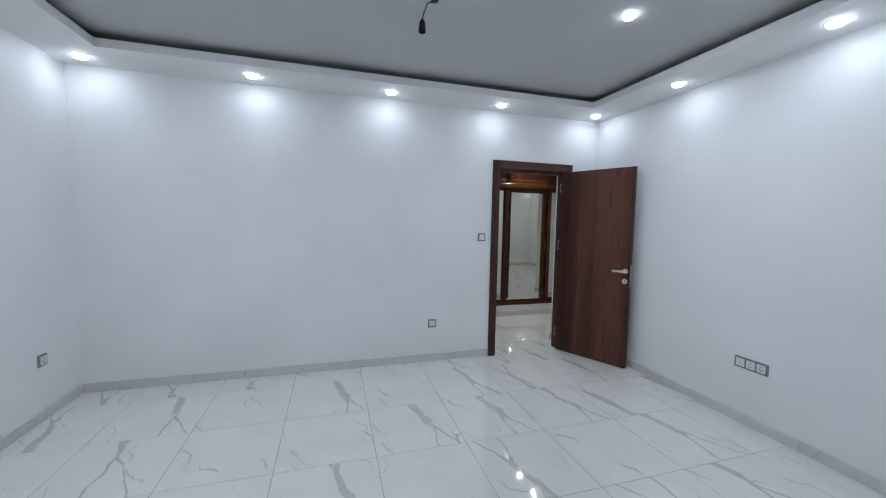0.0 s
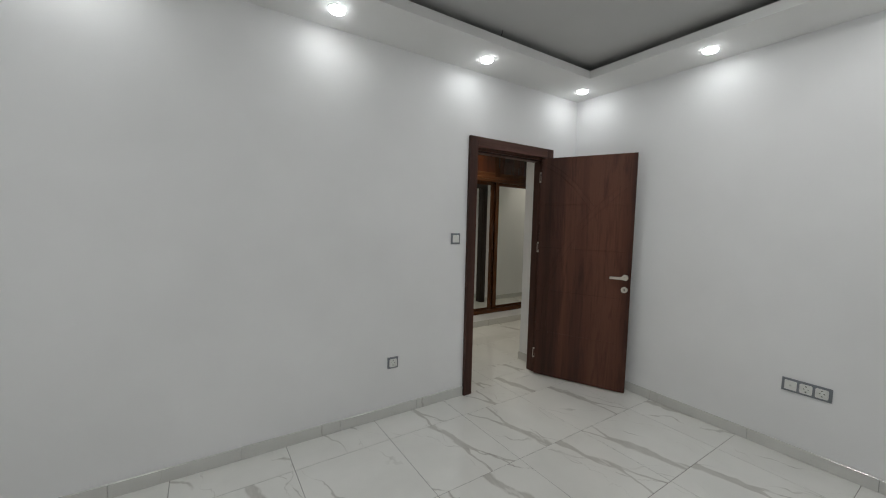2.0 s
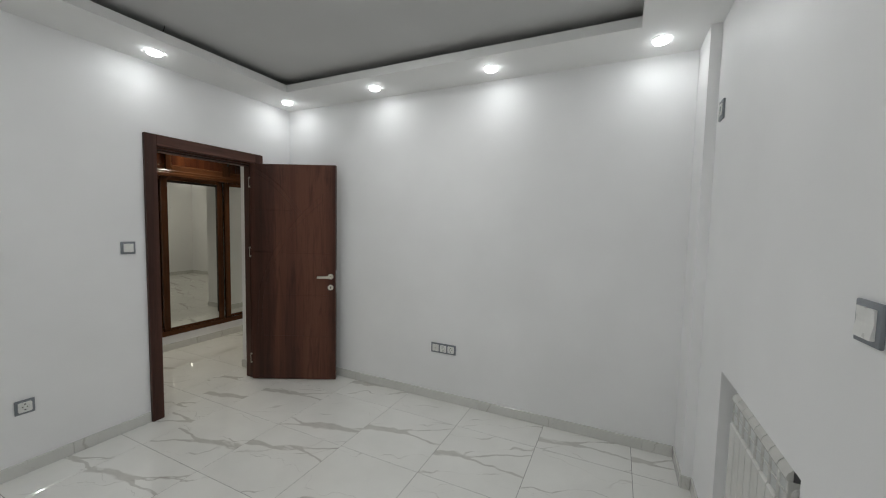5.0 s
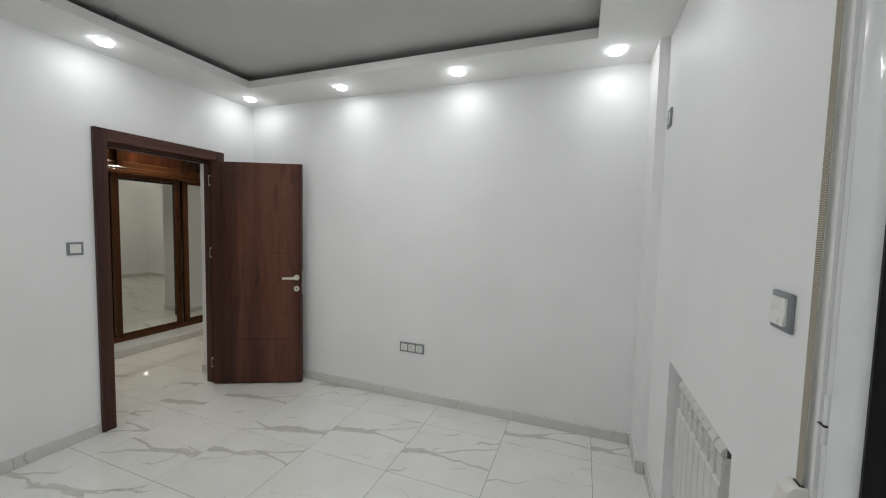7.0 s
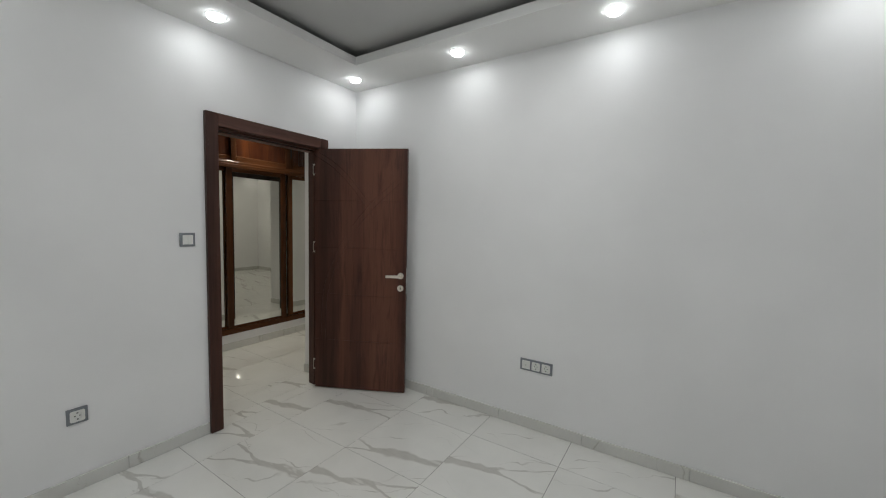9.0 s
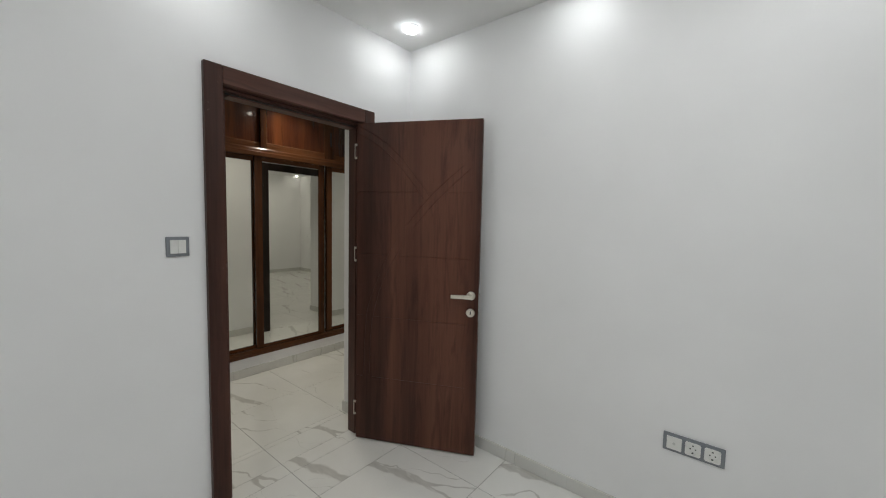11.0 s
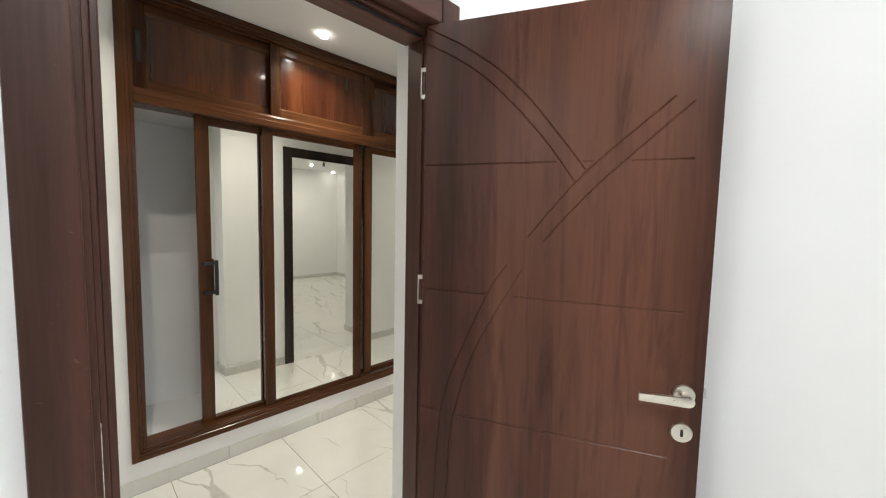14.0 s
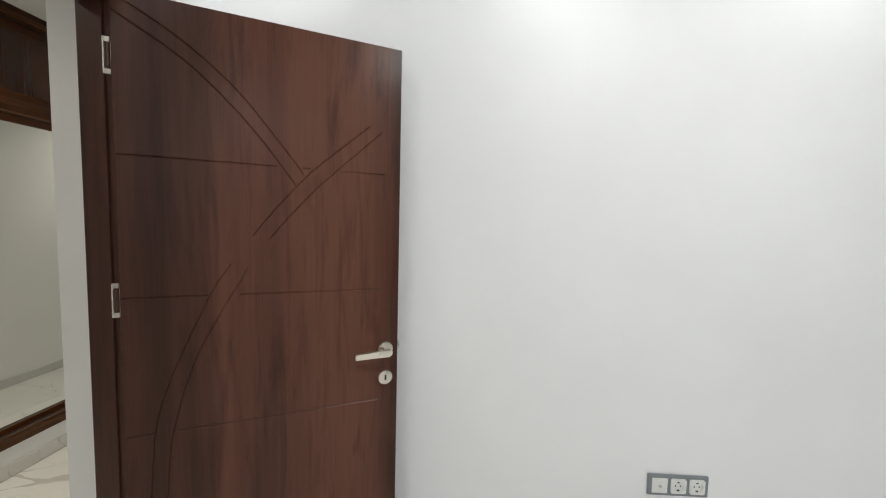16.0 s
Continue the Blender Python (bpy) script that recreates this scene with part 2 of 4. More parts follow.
GASKET = scuffed("black_rubber_gasket", (0.012, 0.012, 0.012), 0.6)
NICKEL = scuffed("satin_nickel", (0.80, 0.76, 0.67), 0.30, 1.0)
HINGE = scuffed("dull_nickel_hinge", (0.62, 0.57, 0.50), 0.42, 0.8)
STEEL = scuffed("bright_steel", (0.70, 0.70, 0.70), 0.28, 1.0)
BLACK = scuffed("black_metal", (0.012, 0.012, 0.013), 0.35)
BAKELITE = scuffed("black_lampholder_plastic", (0.010, 0.010, 0.011), 0.3)
ENAMEL = scuffed("white_radiator_enamel", (0.74, 0.735, 0.70), 0.22, 0.0, 20.0)
PLUG = scuffed("pale_radiator_plug", (0.62, 0.62, 0.60), 0.3, 0.2)
RADIATOR_CORE = scuffed("grey_radiator_core", (0.60, 0.61, 0.60), 0.5)
SEAM_SHADE = scuffed("dark_seam_and_end_shade", (0.10, 0.10, 0.10), 0.7)
STRAP_BOX = scuffed("ivory_plastic", (0.76, 0.74, 0.68), 0.35)
INNER = paint("wardrobe_interior_paint", (0.88, 0.88, 0.88), 0.6)
TRIM = scuffed("white_downlight_trim", (0.85, 0.85, 0.85), 0.3)

MIRROR = mat("mirror_silver", (0.86, 0.88, 0.86), 0.015, 1.0)[0]

GLASS, _n, _l, _b = mat("window_glass", (0.9, 0.95, 0.95), 0.01)
_b.inputs["Transmission Weight"].default_value = 1.0
_b.inputs["IOR"].default_value = 1.45

WEBBING, _n, _l, _b = mat("woven_shutter_strap", (0.42, 0.38, 0.30), 0.8)
_w = node(_n, "ShaderNodeTexWave", Scale=95.0, Distortion=0.4)
_w.bands_direction = "Z"
_l.new(_n.new("ShaderNodeTexCoord").outputs["Object"], _w.inputs["Vector"])
_l.new(ramp(_n, _l, _w.outputs["Fac"], [(0.2, (0.20, 0.17, 0.12)), (0.7, (0.55, 0.51, 0.43))]), _b.inputs["Base Color"])
bump(_n, _l, _w.outputs["Fac"], _b, 0.6, 0.001)

def lens(name, colour, strength):
    m, _, _, b = mat(name, (0.8, 0.8, 0.8), 0.4)
    b.inputs["Emission Color"].default_value = (*colour, 1)
    b.inputs["Emission Strength"].default_value = strength
    return m


LENS = lens("cool_downlight_lens", (0.94, 0.985, 1.0), LENS_GLOW)
WARM_LENS = lens("warm_downlight_lens", (1.0, 0.95, 0.83), HALL_GLOW)


# ---- mesh helpers ----
def box(bm, x0, x1, y0, y1, z0, z1):
    v = [bm.verts.new((x, y, z)) for x in (x0, x1) for y in (y0, y1) for z in (z0, z1)]
    faces = [bm.faces.new([v[i] for i in f]) for f in ((0, 1, 3, 2), (4, 6, 7, 5), (0, 4, 5, 1), (2, 3, 7, 6), (0, 2, 6, 4), (1, 5, 7, 3))]
    return faces


def boxes(*sizes, bevel=0.0, segments=2):
    bm = bmesh.new()
    for s in sizes:
        box(bm, *s)
    if bevel:
        bmesh.ops.bevel(bm, geom=bm.edges[:], offset=bevel, segments=segments, affect="EDGES", profile=0.5)
    return bm


def tube(bm, points, radius, sides=12, closed_ends=True):
    """A round bar swept along points."""
    pts = [Vector(p) for p in points]
    rings = []
    for i, p in enumerate(pts):
        d = (pts[min(i + 1, len(pts) - 1)] - pts[max(i - 1, 0)]).normalized()
        side = d.cross(Vector((0, 0, 1)) if abs(d.z) < 0.9 else Vector((1, 0, 0))).normalized()
        up = side.cross(d)
        rings.append([bm.verts.new(p + radius * (math.cos(a) * side + math.sin(a) * up)) for a in (2 * math.pi * k / sides for k in range(sides))])
    for r0, r1 in zip(rings, rings[1:]):
        for k in range(sides):
            bm.faces.new((r0[k], r0[(k + 1) % sides], r1[(k + 1) % sides], r1[k]))
    if closed_ends:
        bm.faces.new(rings[0][::-1])
        bm.faces.new(rings[-1])


def lathe(bm, profile, sides=32, m=Matrix()):
    """Turn (radius, height) pairs round the z axis of m."""
    rings = []
    for r, h in profile:
        rings.append([bm.verts.new(m @ Vector((r * math.cos(a), r * math.sin(a), h))) for a in (2 * math.pi * k / sides for k in range(sides))])
    for r0, r1 in zip(rings, rings[1:]):
        for k in range(sides):
            bm.faces.new((r0[k], r0[(k + 1) % sides], r1[(k + 1) % sides], r1[k]))
    bm.faces.new(rings[0][::-1])
    bm.faces.new(rings[-1])


def prism(bm, outline, lo, hi, axis="z"):
    """Push an outline of (a, b) pairs from lo to hi along an axis."""
    def at(a, b, c):
        return {"z": (a, b, c), "x": (c, a, b), "y": (a, c, b)}[axis]
    low = [bm.verts.new(at(a, b, lo)) for a, b in outline]
    high = [bm.verts.new(at(a, b, hi)) for a, b in outline]
    bm.faces.new(low[::-1])
    bm.faces.new(high)
    for k in range(len(low)):
        j = (k + 1) % len(low)
        bm.faces.new((low[k], low[j], high[j], high[k]))


def mesh_of(name, bm, material, smooth=False):
    bmesh.ops.recalc_face_normals(bm, faces=bm.faces[:])
    me = bpy.data.meshes.new(name)
    bm.to_mesh(me)
    bm.free()
    me.materials.append(material)
    if smooth:
        me.polygons.foreach_set("use_smooth", [True] * len(me.polygons))
        me.set_sharp_from_angle(angle=radians(35))
    return me


def part(name, bm, material, parent=None, label="", smooth=False):
    ob = new(name, mesh_of(name, bm, material, smooth))
    if parent is not None:
        ob.parent = parent
    return tagged(ob, label)


def thing(name, m, label, category="", group="", kind=""):
    ob = new(name)
    ob.empty_display_size = 0.1
    ob.matrix_world = m
    return tagged(ob, label, category, group, kind)


def setting(name, bm, material, label, category):
    return tagged(part(name, bm, material), label, category, "", "structure")


# ---- plan ----
X0, X1 = -1.955, 2.978         # room, between its side walls
Y0, Y1 = 0.133, 3.684          # window wall, door wall
SOFFIT, LIP, TRAY = 2.63, 2.69, 2.745
DX0, DX1, DTOP = 1.715, 2.582, 2.075   # doorway through the door wall
YB = 3.800                     # back of the door wall
CY0, CY1 = 4.05, 5.205         # corridor, between pier wall and wardrobe wall
HALL = 2.562                   # corridor ceiling
R2X1, R2Y0 = 6.60, -0.97       # far corner of the second room
FARZ = 2.60                    # its ceiling
P = 0.594                      # tile pitch
TX, TY = 0.288, 0.443          # a tile joint each way

# walls
setting("wall_door_side", boxes((X0 - 0.15, DX0, Y1, YB, 0, TRAY), (DX1, X1 + 0.125, Y1, YB, 0, TRAY), (DX0, DX1, Y1, YB, DTOP, TRAY)),
        WALL, "white painted plaster wall with a doorway", "wall")
setting("wall_right", boxes((X1, X1 + 0.125, R2Y0, Y1, 0, TRAY)), WALL, "white painted plaster wall between two rooms", "wall")
setting("wall_left", boxes((X0 - 0.15, X0, Y0, Y1, 0, TRAY)), WALL, "white painted plaster wall", "wall")
WX0, WX1, WTOP = -0.60, 1.012, 2.20      # balcony door opening
NX0, NX1, NZ0, NZ1, ND = 1.39, 2.205, 0.12, 0.876, 0.13   # radiator niche
YW = Y0 - 0.28
setting("wall_window_side", boxes(
    (X0 - 0.15, WX0, YW, Y0, 0, TRAY), (WX0, WX1, YW, Y0, WTOP, TRAY), (WX1, NX0, YW, Y0, 0, TRAY),
    (NX0, NX1, YW, Y0 - ND, 0, TRAY), (NX0, NX1, Y0 - ND, Y0, 0, NZ0), (NX0, NX1, Y0 - ND, Y0, NZ1, TRAY), (NX1, X1, YW, Y0, 0, TRAY)),
    WALL, "white painted plaster wall with balcony doorway and radiator niche", "wall")
setting("pillar", boxes((2.66, X1 - 0.001, Y0 - 0.01, 0.186, 0, SOFFIT + 0.03)), WALL, "white painted corner pillar", "pillar")
# corridor and second room
D2X0, D2X1 = 3.268, 4.082
setting("wall_corridor_side", boxes(
    (2.69, D2X0, 3.95, CY0, 0, TRAY), (2.69, X1 + 0.125, YB, 3.95, 0, TRAY), (D2X1, R2X1, 3.95, CY0, 0, TRAY), (D2X0, D2X1, 3.95, CY0, DTOP, TRAY)),
    WALL, "white painted corridor wall with a second doorway", "wall")
KX0, KX1, KZ0, KZ1 = 1.912, 4.112, 0.173, HALL     # wardrobe opening
setting("wall_wardrobe_side", boxes(
    (0.7, KX0, CY1, CY1 + 0.75, 0, TRAY), (KX1, 5.6, CY1, CY1 + 0.75, 0, TRAY), (KX0, KX1, CY1, CY1 + 0.75, 0, KZ0),
    (KX0, KX1, CY1 + 0.70, CY1 + 0.75, KZ0, TRAY)), WALL, "white painted wall with a built-in wardrobe recess", "wall")
setting("wall_corridor_end_west", boxes((0.6, 0.7, YB, CY1 + 0.75, 0, TRAY)), WALL, "white painted corridor end wall", "wall")
setting("wall_corridor_end_east", boxes((5.6, 5.7, CY0, CY1 + 0.75, 0, TRAY)), WALL, "white painted corridor end wall", "wall")
setting("wall_second_room_south", boxes((X1 + 0.125, R2X1 + 0.1, R2Y0 - 0.1, R2Y0, 0, TRAY)), WALL, "white painted far wall of the second room", "wall")
setting("wall_second_room_east", boxes((R2X1, R2X1 + 0.1, R2Y0, 3.95, 0, TRAY)), WALL, "white painted side wall of the second room", "wall")
setting("wall_second_room_pier", boxes((4.24, 4.60, 3.42, 3.95, 0, TRAY)), WALL, "white painted pier inside the second room", "wall")
# balcony, closed plainly
setting("wall_balcony", boxes((-2.2, X1, -1.6, -1.5, 0, 2.9), (-2.3, -2.2, -1.6, YW, 0, 2.9), (X1, X1 + 0.125, -1.6, R2Y0, 0, 2.9)),
        BALCONY, "brown rendered balcony wall", "wall")

# ceilings
setting("ceiling", boxes((X0 - 0.15, X1 + 0.125, YW, YB, TRAY, TRAY + 0.1)), TRAY_GREY, "pale grey recessed tray ceiling", "ceiling")
SX0, SX1, SY0, SY1 = -1.545, 2.548, 0.525, 3.245
ring = bmesh.new()
levels = [[[ring.verts.new((x, y, z)) for x, y in ((xa, ya), (xb, ya), (xb, yb), (xa, yb))] for xa, xb, ya, yb in ((X0, X1, Y0, Y1), (SX0, SX1, SY0, SY1))] for z in (SOFFIT, LIP)]
for k in range(4):
    n = (k + 1) % 4
    for outer, inner in levels:
        ring.faces.new((outer[k], outer[n], inner[n], inner[k]))
    for low, high in zip(*levels):
        ring.faces.new((low[k], low[n], high[n], high[k]))
setting("ceiling_soffit", ring, CEILING, "white dropped plasterboard border round a tray ceiling", "ceiling")
setting("ceiling_corridor", boxes((0.6, 5.7, YB, CY1 + 0.75, HALL, HALL + 0.06)), CEILING, "white flat corridor ceiling", "ceiling")
setting("ceiling_second_room", boxes((X1 + 0.125, R2X1 + 0.1, R2Y0 - 0.1, 3.95, FARZ, TRAY + 0.1)), CEILING, "white flat ceiling", "ceiling")
setting("ceiling_balcony", boxes((-2.3, 3.1, -1.6, YW, 2.9, 3.0)), CEILING, "plain balcony ceiling", "ceiling")


# ---- door ----
door = thing("door_1", pose(2.06, Y1, 0), "dark walnut laminate interior door, standing wide open", "door", "", "structure")


def casing_piece(name, sizes, material, bevel=0.004):
    return part(name, boxes(*sizes, bevel=bevel), material, door)


ox = -2.06
YC = 3.655 - Y1     # room face of the casing
cl, cr, ct = 1.664 + ox, 2.633 + ox, 2.127
casing_piece("casing_left", [(cl, cl + 0.078, YC, 0.0, 0, ct)], CASING)
casing_piece("casing_right", [(cr - 0.078, cr, YC, 0.0, 0, ct)], CASING)
casing_piece("casing_head", [(cl + 0.078, cr - 0.078, YC + 0.001, 0.0, ct - 0.082, ct)], CASING_X)
casing_piece("jamb_left", [(1.718 + ox, 1.752 + ox, -0.004, 0.126, 0, 2.05), (1.752 + ox, 1.763 + ox, 0.034, 0.116, 0, 2.044), (1.763 + ox, 1.777 + ox, 0.050, 0.114, 0, 2.040)], CASING, 0.003)
casing_piece("jamb_right", [(2.552 + ox, 2.580 + ox, -0.004, 0.126, 0, 2.05), (2.546 + ox, 2.552 + ox, 0.050, 0.124, 0, 2.044)], CASING, 0.003)
casing_piece("jamb_head", [(1.718 + ox, 2.580 + ox, -0.004, 0.126, 2.05, 2.073), (1.752 + ox, 2.552 + ox, 0.034, 0.126, 2.034, 2.05), (1.793 + ox, 2.538 + ox, 0.050, 0.124, 2.018, 2.034)], CASING_X, 0.003)
part("seal", boxes((1.779 + ox, 2.536 + ox, 0.044, 0.0495, 2.022, 2.027)), GASKET, door)
part("strike_plate", boxes((1.7505 + ox, 1.7535 + ox, 0.006, 0.028, 0.89, 1.07), bevel=0.0008), STEEL, door)

# leaf: local x along its width from the hinge, local -y is the face turned to the room
LW, LH, LT = 0.788, 2.032, 0.040
hinge_at = Vector((2.521 - 2.06, 3.689 - Y1, 0.008))
leaf_pose = Matrix.Translation(hinge_at) @ pose(0, 0, 0, 0, 0, math.degrees(math.atan2(-0.708, 0.346)))


def smooth_line(points, steps=8):
    """A smooth curve through a few points."""
    pts = [Vector((*p, 0)) for p in points]
    pts = [pts[0] * 2 - pts[1], *pts, pts[-1] * 2 - pts[-2]]
    out = []
    for i in range(1, len(pts) - 2):
        a, b, c, d = pts[i - 1:i + 3]
        for k in range(steps):
            t = k / steps
            out.append(0.5 * (2 * b + (c - a) * t + (2 * a - 5 * b + 4 * c - d) * t * t + (3 * b - a - 3 * c + d) * t ** 3))
    out.append(pts[-2])
    return [(p.x, p.y) for p in out]


GROOVES = [
    smooth_line([(0.004, 2.033), (0.144, 1.949), (0.286, 1.826), (0.423, 1.652), (0.463, 1.596)]),
    smooth_line([(0.001, 1.991), (0.145, 1.900), (0.260, 1.793), (0.357, 1.678), (0.438, 1.563)]),
    smooth_line([(0.668, 1.777), (0.487, 1.613), (0.389, 1.499), (0.318, 1.405)]),
    smooth_line([(0.708, 1.762), (0.525, 1.585), (0.430, 1.480), (0.362, 1.394)]),
    smooth_line([(0.262, 1.322), (0.202, 1.220), (0.086, 0.925), (0.058, 0.714), (0.050, 0.45)]),
    smooth_line([(0.306, 1.311), (0.176, 1.060), (0.118, 0.867), (0.097, 0.721), (0.088, 0.45)]),
    [(0.002, 1.621), (0.388, 1.620)], [(0.456, 1.620), (0.481, 1.620)], [(0.574, 1.619), (0.716, 1.618)],
    [(0.002, 1.230), (0.212, 1.228)], [(0.283, 1.227), (0.712, 1.222)],
    [(0.002, 0.834), (0.064, 0.833)], [(0.122, 0.831), (0.700, 0.824)],
    [(0.002, 0.432), (0.040, 0.432)], [(0.110, 0.432), (0.700, 0.430)],
]


def groove_cutters():
    """V-shaped strips along every groove, standing across the leaf's face."""
    bm = bmesh.new()
    w, deep, over = 0.0027, 0.0028, 0.0008
    for number, line in enumerate(GROOVES):
        faint = 0.8 if number in (4, 5) else 1.0
        pts = [Vector((x * 1.022 + 0.0005, z - 0.012)) for x, z in line]
        rings = []
        for i, p in enumerate(pts):
            d = (pts[min(i + 1, len(pts) - 1)] - pts[max(i - 1, 0)]).normalized()
            n = Vector((-d.y, d.x))
            rings.append([bm.verts.new((p.x + n.x * s, y, p.y + n.y * s)) for s, y in ((-w * 1.5 * faint, -over), (0, deep * faint), (w * 1.5 * faint, -over))])
        for r0, r1 in zip(rings, rings[1:]):
            for k in range(3):
                bm.faces.new((r0[k], r0[(k + 1) % 3], r1[(k + 1) % 3], r1[k]))
        bm.faces.new(rings[0][::-1])
        bm.faces.new(rings[-1])
    return bm


slab = part("door_leaf", boxes((0, LW, 0, LT, 0, LH), bevel=0.0015), LEAF, None)
cut = part("cutter", groove_cutters(), LEAF, None)
mod = slab.modifiers.new("grooves", "BOOLEAN")
mod.operation, mod.object, mod.solver, mod.use_self = "DIFFERENCE", cut, "EXACT", True
carved = bpy.data.meshes.new_from_object(slab.evaluated_get(bpy.context.evaluated_depsgraph_get()))
slab.modifiers.clear()
slab.data = carved
bpy.data.objects.remove(cut)
leaf = slab
leaf.parent = door
leaf.matrix_local = leaf_pose
tagged(leaf, "dark walnut laminate door leaf with carved branch-like grooves")

# furniture on the leaf
HX, HZ = 0.743, 0.994
m = pose(HX, 0, HZ, 90)
bm = bmesh.new()
lathe(bm, [(0.0262, 0.0), (0.0262, 0.005), (0.0245, 0.0085), (0.019, 0.010), (0.012, 0.0105)], 40, m)
part("handle_rosette", bm, NICKEL, leaf, "satin nickel round rosette", True)
bm = bmesh.new()
tube(bm, [(HX, -0.009, HZ), (HX, -0.030, HZ), (HX, -0.043, HZ)], 0.0095, 20)
part("handle_neck", bm, NICKEL, leaf, "", True)
bm = bmesh.new()
prism(bm, [(HX - 0.113, HZ + 0.008), (HX - 0.114, HZ - 0.013), (HX - 0.02, HZ - 0.013)] + [(HX - 0.001 + 0.014 * math.cos(a), HZ + 0.001 + 0.014 * math.sin(a)) for a in (radians(g) for g in range(-90, 100, 20))] + [(HX - 0.02, HZ + 0.008)], -0.053, -0.043, "y")
bmesh.ops.bevel(bm, geom=bm.edges[:], offset=0.0018, segments=2, affect="EDGES", profile=0.5)
part("handle_lever", bm, NICKEL, leaf, "flat satin nickel lever", True)
m = pose(HX, 0, 0.891, 90)
bm = bmesh.new()
lathe(bm, [(0.0262, 0.0), (0.0262, 0.005), (0.0245, 0.0085), (0.017, 0.0092), (0.0165, 0.0080), (0.010, 0.0080)], 40, m)
part("keyhole_escutcheon", bm, NICKEL, leaf, "satin nickel keyhole plate", True)
bm = bmesh.new()
prism(bm, [(HX + 0.0034 * math.cos(a), 0.891 + (0.007 if math.sin(a) > 0 else -0.007) + 0.0034 * math.sin(a)) for a in (2 * math.pi * (k + 0.5) / 20 for k in range(20))], -0.0088, -0.004, "y")
part("keyhole", bm, SOCKET_HOLE, leaf)
part("latch", boxes((LW, LW + 0.011, 0.013, 0.027, 0.985, 1.01), bevel=0.002), STEEL, leaf, "white metal latch bolt")
part("lock_plate", boxes((LW - 0.0005, LW + 0.0015, 0.009, 0.031, 0.84, 1.06), bevel=0.0006), STEEL, leaf)
for z in (1.861, 1.214, 0.20):
    part("hinge", boxes((-0.0175, -0.0140, 0.000, 0.0075, z - 0.047, z + 0.047), (-0.0139, -0.002, 0.001, 0.0075, z - 0.047, z - 0.034), (-0.0139, -0.002, 0.001, 0.0075, z + 0.034, z + 0.047),
                        (-0.0025, -0.0005, 0.006, 0.034, z - 0.045, z + 0.045), bevel=0.0006), HINGE, leaf, "dull nickel hinge")
    bm = bmesh.new()
    tube(bm, [(-0.008, 0.004, z - 0.0335), (-0.008, 0.004, z + 0.0335)], 0.0050, 14)
    part("hinge_barrel", bm, CASING, leaf, "brown capped hinge barrel", True)

# doorway of the second room, seen in the mirrors
door2 = thing("door_2", pose(3.675, CY0, 0), "blackish brown door casing of an open doorway", "door", "", "structure")
for name, s in (("casing_left", (-0.48, -0.40, -0.001, 0.02, 0, 2.122)), ("casing_right", (0.40, 0.48, -0.001, 0.02, 0, 2.122)), ("casing_head", (-0.40, 0.40, 0.0, 0.019, 2.032, 2.122)),
                ("jamb_left", (-0.409, -0.388, -0.12, -0.002, 0, 2.05)), ("jamb_right", (0.388, 0.409, -0.12, -0.002, 0, 2.05)), ("jamb_head", (-0.409, 0.409, -0.12, -0.002, 2.05, 2.074))):
    part(name, boxes(s, bevel=0.003), DARK_CASING, door2)


# ---- wardrobe ----
wardrobe = thing("built_in_wardrobe", pose(KX0, CY1, KZ0), "brown woodgrain built-in wardrobe with mirrored sliding doors, one slid open", "wardrobe")
W, H = KX1 - KX0, KZ1 - KZ0 - 0.002
FP = -0.018     # outer frame stands proud of the wall


def stepped(bm, lo, hi, axis, a0, a1, inward):
    """A frame profile with two fine steps towards the opening. a0..a1 is its width, inward the sign of the opening's side."""
    out, inn = (a0, a1) if inward > 0 else (a1, a0)
    s = inward
    outline = [(out, FP), (out + s * 0.030, FP), (out + s * 0.034, FP + 0.006), (out + s * 0.046, FP + 0.006), (out + s * 0.050, FP + 0.014), (inn, FP + 0.014), (inn, 0.13), (out, 0.13)]
    if axis == "z":
        prism(bm, outline, lo, hi, "z")
    else:
        prism(bm, [(y, a) for a, y in outline], lo, hi, "x")


bm = bmesh.new()
stepped(bm, 0, H, "z", 0.0, 0.065, 1)
part("frame_stile", bm, FRAME_Z, wardrobe)
bm = bmesh.new()
stepped(bm, 0, H, "z", W - 0.065, W, -1)
part("frame_stile", bm, FRAME_Z, wardrobe)
bm = bmesh.new()
stepped(bm, 0.031, W - 0.031, "x", 0.0, 0.055, 1)
part("frame_bottom_rail", bm, FRAME_X, wardrobe)
bm = bmesh.new()
stepped(bm, 0.031, W - 0.031, "x", H - 0.055, H, -1)
part("frame_top_rail", bm, FRAME_X, wardrobe)
bm = bmesh.new()
zr = 2.002 - KZ0
prism(bm, [(FP, zr - 0.004), (FP, zr + 0.026), (FP + 0.008, zr + 0.032), (FP + 0.008, zr + 0.052), (FP + 0.016, zr + 0.066), (0.13, zr + 0.068), (0.13, zr - 0.006), (FP + 0.012, zr - 0.012), (FP + 0.006, zr - 0.010)], 0.065, W - 0.065, "x")
part("frame_middle_rail", bm, FRAME_X, wardrobe)
